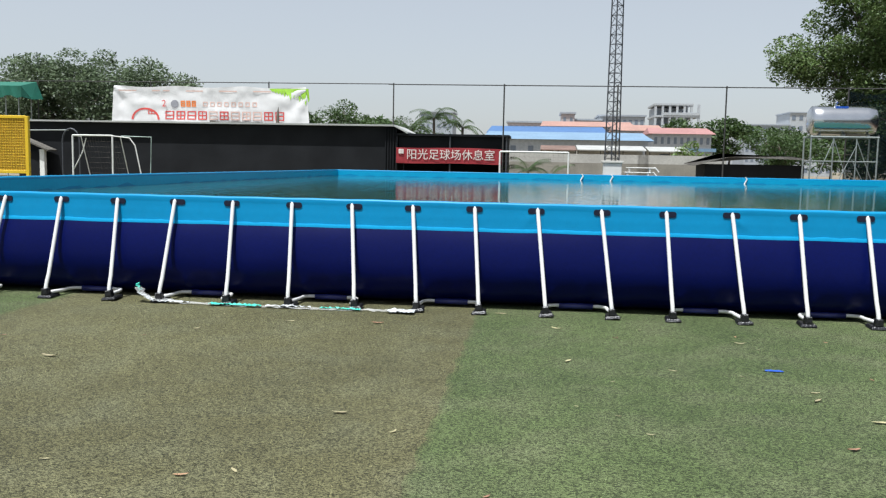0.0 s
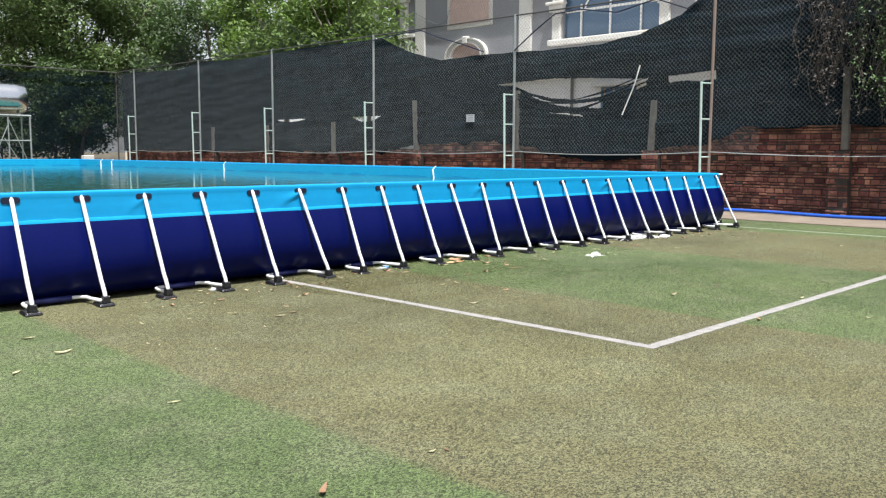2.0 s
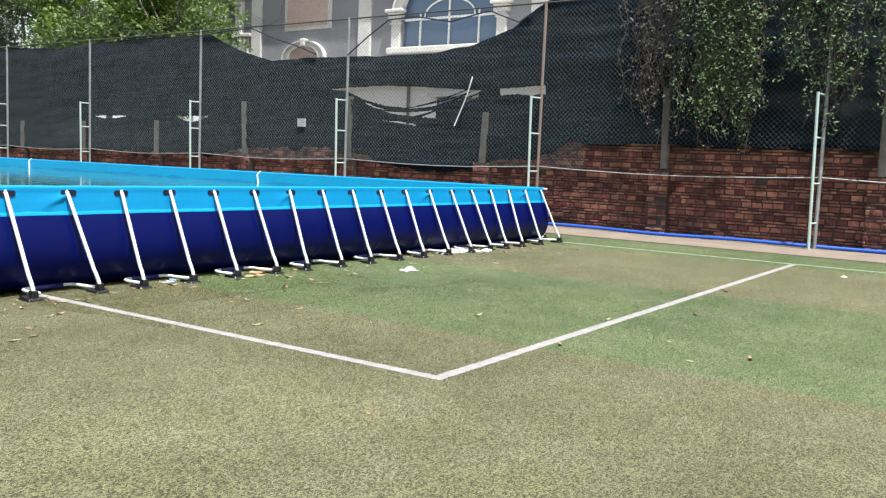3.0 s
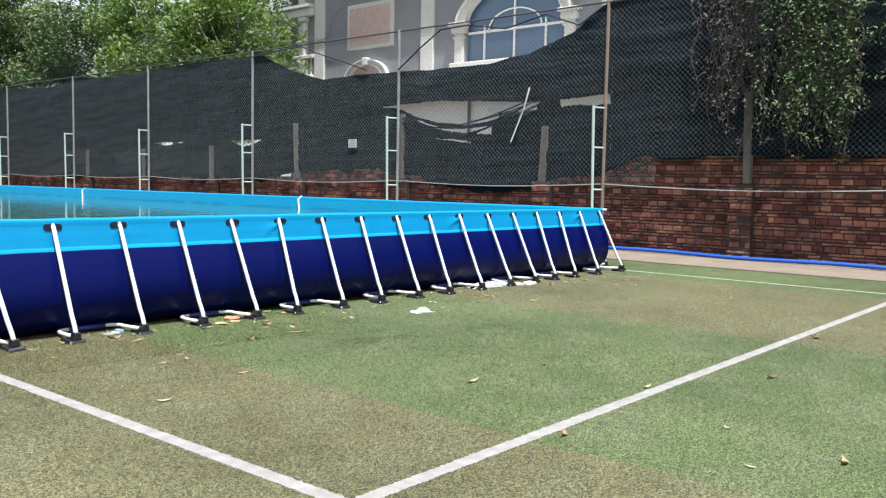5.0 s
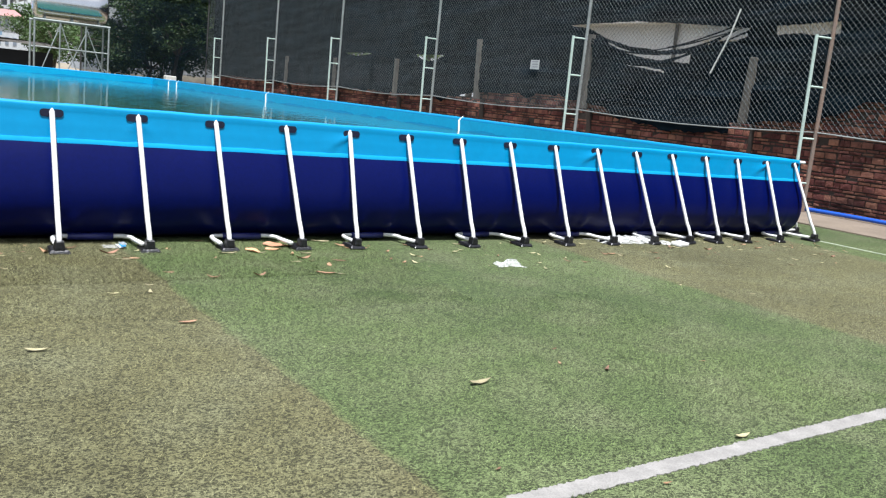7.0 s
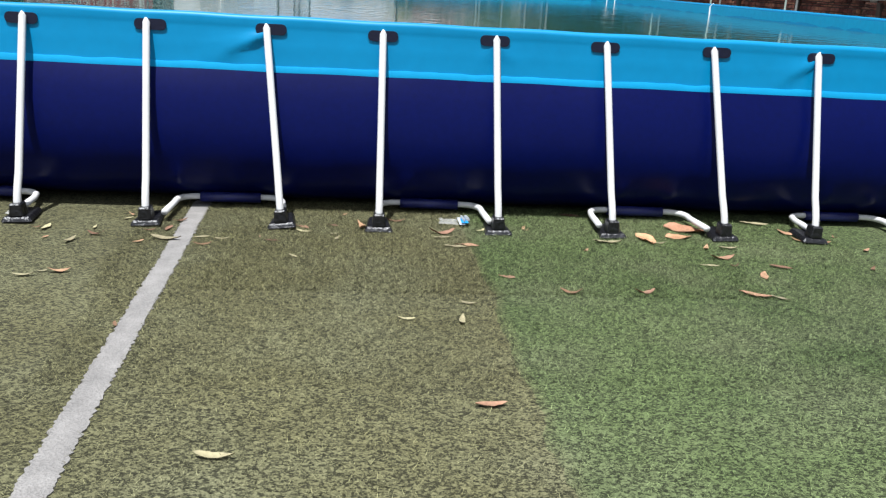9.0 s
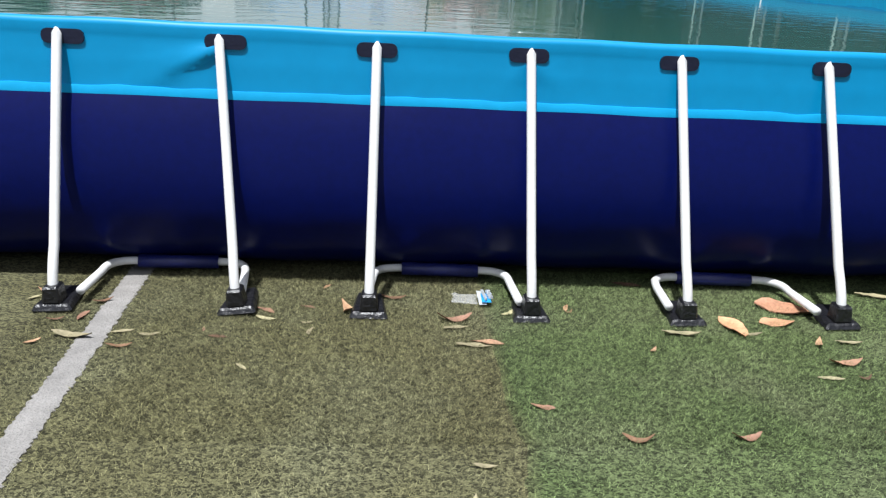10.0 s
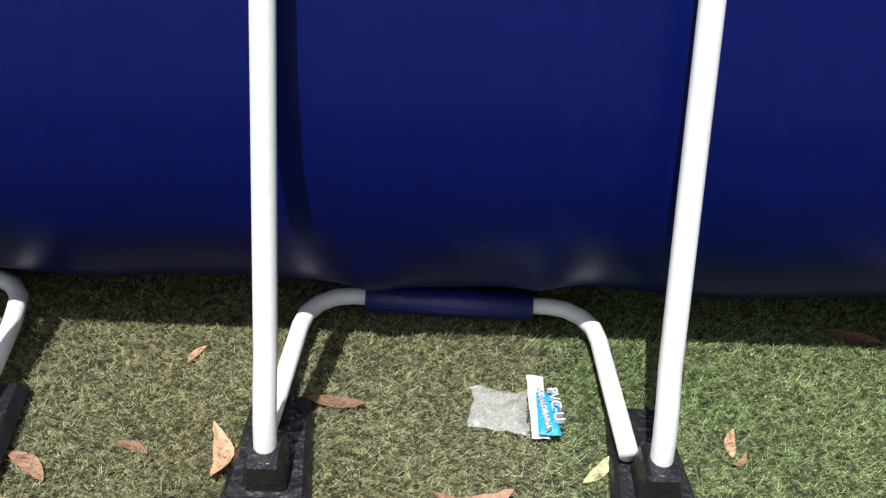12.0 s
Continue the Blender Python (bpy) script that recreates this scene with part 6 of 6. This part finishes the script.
LEAVES = {"tan": [leaf_mesh(s, M_LEAF_TAN, 0.145) for s in range(4)], "pale": [leaf_mesh(10 + s, M_LEAF_PALE, 0.12) for s in range(4)], "brown": [leaf_mesh(20 + s, M_LEAF_BROWN, 0.13) for s in range(3)], "broad": [leaf_mesh(30 + s, M_LEAF_ORANGE, 0.22) for s in range(3)]}
LEAF_LABEL = {"tan": "dry curled tan leaf lying on the turf", "pale": "dry pale yellowish leaf lying on the turf", "brown": "dry dark brown leaf lying on the turf", "broad": "large broad dry orange leaf curled on the turf"}
rl = random.Random(77)


def fallen_leaf(x, y, size, tone, turn=None, tilt=0.0):
    ob = new("fallen_leaf", rl.choice(LEAVES[tone]))
    ob.location = (x, y, 0.006)
    ob.scale = (size, size, size)
    ob.rotation_euler = (tilt, 0, rl.uniform(0, 6.28) if turn is None else radians(turn))
    return tagged(ob, LEAF_LABEL[tone], "leaf", "fallen leaves on the turf")


# leaves near the feet where the walk ends
for x, y, s, tone, a in ((8.97, 8.91, 0.155, "tan", 4), (8.48, 8.99, 0.13, "tan", 100), (8.32, 9.00, 0.075, "tan", -20), (8.14, 8.95, 0.11, "tan", -35), (9.50, 9.06, 0.075, "tan", 75), (8.70, 9.12, 0.12, "brown", -5), (9.86, 9.37, 0.14, "brown", -15), (9.20, 9.50, 0.06, "tan", 20), (9.50, 9.02, 0.05, "brown", 40), (8.39, 9.25, 0.06, "tan", 60), (9.09, 8.66, 0.14, "tan", -10),
                         (10.57, 9.11, 0.30, "broad", -20), (10.45, 8.95, 0.18, "broad", 8), (10.21, 8.88, 0.22, "broad", 100), (10.54, 8.73, 0.10, "tan", 60), (10.68, 8.74, 0.12, "pale", -5), (10.56, 8.54, 0.15, "tan", 5), (11.10, 9.30, 0.18, "pale", -15), (11.23, 9.12, 0.13, "tan", 110), (10.69, 8.25, 0.13, "tan", 70), (10.49, 7.95, 0.16, "tan", -30), (10.60, 7.90, 0.10, "pale", -40), (9.91, 7.96, 0.11, "tan", 5), (9.95, 8.79, 0.17, "pale", -5), (10.28, 8.81, 0.10, "pale", 10), (9.78, 8.63, 0.06, "tan", 50), (10.58, 8.42, 0.07, "brown", 20), (10.85, 8.40, 0.13, "brown", -30), (10.43, 8.40, 0.11, "pale", -4), (9.03, 8.62, 0.15, "pale", -8), (8.97, 8.80, 0.12, "pale", 10),
                         (7.40, 8.85, 0.10, "tan", 80), (7.43, 9.01, 0.09, "brown", 30), (7.42, 8.65, 0.17, "pale", -8), (7.63, 8.56, 0.10, "brown", 5), (7.60, 8.70, 0.09, "pale", 20), (7.72, 8.68, 0.09, "pale", 15), (8.16, 8.86, 0.10, "pale", -15), (8.36, 8.74, 0.08, "pale", 80), (7.03, 8.72, 0.09, "brown", 0), (7.99, 8.67, 0.08, "brown", -10),
                         (10.10, 5.23, 0.17, "pale", 8), (11.05, 5.18, 0.09, "brown", 40), (8.95, 6.77, 0.12, "tan", 5), (8.03, 6.42, 0.13, "pale", -5), (9.36, 3.90, 0.12, "brown", 30), (12.04, 3.51, 0.14, "brown", -20), (10.05, 2.39, 0.13, "tan", 15), (9.59, 2.76, 0.08, "pale", 80), (14.37, 3.90, 0.20, "brown", -10), (10.95, 4.12, 0.12, "pale", 0),
                         (3.99, 7.86, 0.13, "pale", 0), (4.01, 7.14, 0.17, "pale", 10), (6.12, 7.24, 0.13, "pale", -5), (5.41, 7.71, 0.08, "pale", 0), (3.52, 6.73, 0.11, "pale", 40), (2.45, 5.50, 0.12, "pale", 0), (2.21, 5.98, 0.10, "pale", 50), (3.98, 5.27, 0.09, "pale", -10), (2.08, 4.93, 0.09, "tan", 20), (3.79, 3.44, 0.13, "brown", 45), (4.54, 3.48, 0.06, "pale", 0),
                         (-2.96, 7.58, 0.09, "pale", 60), (-1.34, 8.21, 0.13, "tan", 0), (-3.65, 6.26, 0.14, "pale", 0), (-1.0, 5.13, 0.11, "pale", 0), (0.51, 6.88, 0.10, "pale", 60), (2.12, 7.89, 0.12, "pale", 10), (2.25, 6.19, 0.08, "pale", 0), (0.98, 7.92, 0.08, "brown", 40), (-1.55, 3.94, 0.08, "tan", 20), (0.94, 5.01, 0.06, "pale", 0), (-0.14, 9.0, 0.12, "pale", 0), (0.45, 8.28, 0.12, "pale", -10), (-2.2, 8.1, 0.12, "pale", 5)):
    fallen_leaf(x, y, s, tone, a)
for i in range(180):
    x = rl.uniform(5.5, 19.0)
    y = 9.15 - abs(rl.gauss(0, 0.75))
    if 7.6 < x < 11.2 and rl.random() < 0.75:
        continue
    fallen_leaf(x, y, rl.uniform(0.04, 0.12), rl.choice(("pale", "pale", "tan", "brown")))
for i in range(70):
    fallen_leaf(rl.uniform(-6, 19), rl.uniform(2.0, 8.9), rl.uniform(0.03, 0.085), rl.choice(("pale", "pale", "pale", "tan", "brown")))

M_FILM = bpy.data.materials.new("clear_plastic_film")
M_FILM.use_nodes = True
_nt = M_FILM.node_tree
_b = _nt.nodes["Principled BSDF"]
_b.inputs["Base Color"].default_value = (0.75, 0.75, 0.73, 1)
_b.inputs["Roughness"].default_value = 0.14
_tr = _nt.nodes.new("ShaderNodeBsdfTransparent")
_ms = _nt.nodes.new("ShaderNodeMixShader")
_ms.inputs[0].default_value = 0.27
_nt.links.new(_tr.outputs[0], _ms.inputs[1])
_nt.links.new(_b.outputs[0], _ms.inputs[2])
_nt.links.new(_ms.outputs[0], _nt.nodes["Material Output"].inputs["Surface"])
M_HAZYFILM = M_FILM.copy()
M_HAZYFILM.name = "hazy_plastic_film"
M_HAZYFILM.node_tree.nodes["Mix Shader"].inputs[0].default_value = 0.36
M_WHITEFILM = mat("white_plastic_film", (0.50, 0.52, 0.53), 0.4, 0, 0.1, 8, 60, 0.4, bump_scale=20)
M_BLUEPRINT = mat("bright_blue_print", (0.01, 0.26, 0.62), 0.45, 0, 0.08, 10)
M_TEALPRINT = mat("teal_print", (0.05, 0.48, 0.38), 0.45, 0, 0.15, 6)


def crumple(w, d, h, seed, name, material, parent, at=(0, 0, 0), n=16, rag=0.10):
    v, f = [], []
    for i in range(n + 1):
        for j in range(n + 1):
            x, y = w * (i / n - 0.5), d * (j / n - 0.5)
            e = 1 - max(abs(2 * i / n - 1), abs(2 * j / n - 1)) ** 3
            z = h * (0.15 + 0.85 * abs(noise.noise((x * 14 + seed, y * 14, seed)))) * e + 0.006
            x += rag * w * noise.noise((y * 9, seed, x * 4)) + 0.4 * rag * w * noise.noise((y * 40, seed, x * 20))
            y += rag * d * noise.noise((x * 9, seed + 5, y * 4)) + 0.4 * rag * d * noise.noise((x * 40, seed, y * 20))
            v.append((x + at[0], y + at[1], z + at[2]))
    for i in range(n):
        for j in range(n):
            a = i * (n + 1) + j
            f.append((a, a + n + 1, a + n + 2, a + 1))
    return raw(name, v, f, material, parent)


bag = holder("plastic_bag", "clear crumpled plastic bag with a blue printed strip", "plastic bag", at=(9.055, 9.115, 0.012))
crumple(0.118, 0.115, 0.045, 3, "film", M_FILM, bag, (-0.025, 0, 0), 32, 0.20)
strip = crumple(0.036, 0.175, 0.022, 4, "printed_strip", M_WHITEFILM, bag, (0.055, 0.012, 0.004))
blue = crumple(0.044, 0.105, 0.014, 5, "blue_panel", M_BLUEPRINT, bag, (0.072, -0.016, 0.016), 8)
t1 = lettering("PVC-U", 0.030, pose(0.086, -0.006, 0.036, 0, 0, -84), M_WHITEFILM, bag, "lettering")
t2 = lettering("PVC-U DRAINA", 0.0155, pose(0.062, -0.016, 0.036, 0, 0, -84), M_WHITEFILM, bag, "lettering")
for x, y, s, lab in ((12.51, 8.0, 0.27, "crumpled whitish plastic bag lying on the turf"), (15.84, 8.93, 0.22, "crumpled whitish plastic bag near the pool feet"), (17.85, 2.95, 0.14, "small crumpled white plastic scrap by the touch line"), (6.5, 9.1, 0.12, "small crumpled white wrapper near the pool feet"), (15.1, 9.15, 0.28, "pale plastic film under the pool frame")):
    pb = holder("plastic_bag", lab, "plastic bag", at=(x, y, 0.003))
    crumple(s, s * 0.7, s * 0.34, x, "film", M_HAZYFILM, pb, n=24, rag=0.35)
sheet = holder("plastic_sheet", "large crumpled sheet of clear film round the pool feet", "plastic film", at=(15.35, 9.12, 0.004))
crumple(0.95, 0.34, 0.12, 31, "film", M_HAZYFILM, sheet, n=40, rag=0.25)
carton = part("small_carton", block(-0.12, -0.07, 0.004, 0.12, 0.07, 0.05, 0.012), M_WHITE)
carton.matrix_basis = pose(16.0, 8.82, 0, 6, 0, 12)
tagged(carton, "small flattened white carton lying on the turf", "carton")
bs = holder("plastic_scrap", "torn strip of blue plastic on the turf", "scrap", at=(2.14, 6.84, 0.003))
crumple(0.15, 0.04, 0.02, 9, "film", M_HOSE, bs)
# long strip of packing film against the feet
ps = holder("plastic_strip", "long twisted strip of clear and teal packing film by the feet", "packing film")


def ribbon(pts, w, seed, name, material):
    v, f = [], []
    n = 60
    for i in range(n + 1):
        t = i / n * (len(pts) - 1)
        k = min(int(t), len(pts) - 2)
        a, b = Vector(pts[k]), Vector(pts[k + 1])
        c = a.lerp(b, t - k)
        ww = w * (0.75 + 0.5 * noise.noise((t * 2.0, seed, 0)))
        for j in range(5):
            s = j / 4 - 0.5
            v.append((c.x + 0.02 * noise.noise((t * 4, j, seed)), c.y + s * ww, c.z + 0.008 + 0.030 * abs(noise.noise((t * 6.0, j * 0.8, seed)))))
    for i in range(n):
        for j in range(4):
            a = i * 5 + j
            f.append((a, a + 5, a + 6, a + 1))
    return raw(name, v, f, material, ps)


ribbon([(-4.22, 8.95, 0.16), (-4.1, 8.92, 0.05), (-3.67, 8.92, 0), (-2.94, 8.88, 0), (-2.17, 8.86, 0), (-1.5, 8.88, 0), (-1.1, 8.86, 0)], 0.17, 1, "film", M_HAZYFILM)
ribbon([(-4.2, 8.93, 0.10), (-4.0, 8.90, 0.012), (-3.6, 8.91, 0.01)], 0.10, 2, "film", M_WHITEFILM)
ribbon([(-3.35, 8.86, 0.012), (-3.1, 8.86, 0.014), (-2.75, 8.84, 0.012)], 0.09, 3, "printed_film", M_TEALPRINT)
ribbon([(-2.1, 8.86, 0.012), (-1.9, 8.85, 0.014), (-1.65, 8.85, 0.012)], 0.06, 4, "printed_film", M_TEALPRINT)
ribbon([(-4.24, 8.97, 0.19), (-4.18, 8.94, 0.12)], 0.10, 5, "printed_film", M_TEALPRINT)
ribbon([(-2.7, 8.85, 0.015), (-2.2, 8.86, 0.016)], 0.08, 6, "film", M_WHITEFILM)
ribbon([(-1.35, 8.85, 0.012), (-1.05, 8.82, 0.02)], 0.22, 7, "film", M_WHITEFILM)

# white seam straps on the inner wall of the pool
for x in (2.45, 3.95, 10.6):
    part("seam_strap", tube(bmesh.new(), [(x, PY1 - 0.02, 1.2), (x + 0.08, PY1 - 0.06, 1.1), (x - 0.05, PY1 - 0.07, 0.86)], 0.03, 6), M_WHITE, pool, "white strap over the rim")
for y in (18.4, 30.2, 40.4, 41.6):
    part("seam_strap", tube(bmesh.new(), [(PX1 + 0.02, y, 1.2), (PX1 - 0.06, y + 0.05, 1.1), (PX1 - 0.07, y, 0.86)], 0.022, 6), M_WHITE, pool, "white strap over the rim")


# ---- turf fibres where the camera comes near ----
def turf_fibres():
    r = np.random.RandomState(12)
    P, S = [], []
    for x0, x1, y0, y1, dens, ln in ((7.7, 10.6, 7.9, 9.55, 60000, 0.021), (7.2, 7.7, 7.9, 9.55, 26000, 0.019), (10.6, 11.5, 7.9, 9.55, 26000, 0.019), (7.3, 11.3, 6.9, 7.9, 20000, 0.019), (6.8, 12.5, 4.2, 6.9, 5500, 0.022), (-4.0, 6.8, 3.0, 8.6, 1500, 0.026), (6.8, 14.0, 1.5, 4.2, 1600, 0.026), (11.3, 16.0, 4.2, 9.0, 1300, 0.026)):
        n = int((x1 - x0) * (y1 - y0) * dens)
        p = np.stack([r.uniform(x0, x1, n), r.uniform(y0, y1, n), np.full(n, 0.001)], 1)
        P.append(p)
        S.append(np.full(n, ln))
    P, S = np.concatenate(P), np.concatenate(S)
    keep = ~((np.abs(P[:, 0] - 7.60 + (P[:, 1] - 3.95) * 0.0216) < 0.055) & (P[:, 1] > 3.9)) & ~((np.abs(P[:, 1] - 4.03) < 0.07) & (P[:, 0] > 7.5))
    P, S = P[keep], S[keep]
    n = len(P)
    a = r.normal(0, 0.85, n) + np.pi * r.randint(0, 2, n)
    d = np.stack([np.cos(a), np.sin(a), np.zeros(n)], 1)
    s = np.stack([-np.sin(a), np.cos(a), np.zeros(n)], 1)
    L = (S * r.uniform(0.6, 1.4, n))[:, None]
    up = np.zeros((n, 3))
    up[:, 2] = r.uniform(0.15, 0.95, n)
    w = L * 0.045
    v = np.stack([P - s * w, P + s * w, P + d * L + up * L], 1).reshape(-1, 3)
    me = bpy.data.meshes.new("turf_fibres")
    me.vertices.add(3 * n)
    me.vertices.foreach_set("co", v.ravel())
    me.loops.add(3 * n)
    me.loops.foreach_set("vertex_index", np.arange(3 * n))
    me.polygons.add(n)
    me.polygons.foreach_set("loop_start", np.arange(0, 3 * n, 3))
    me.update()
    me.validate()
    me.materials.append(M_BLADE)
    return tagged(new("turf_fibres", me), "short worn turf fibres lying in all directions", "turf", kind="stuff")


turf_fibres()
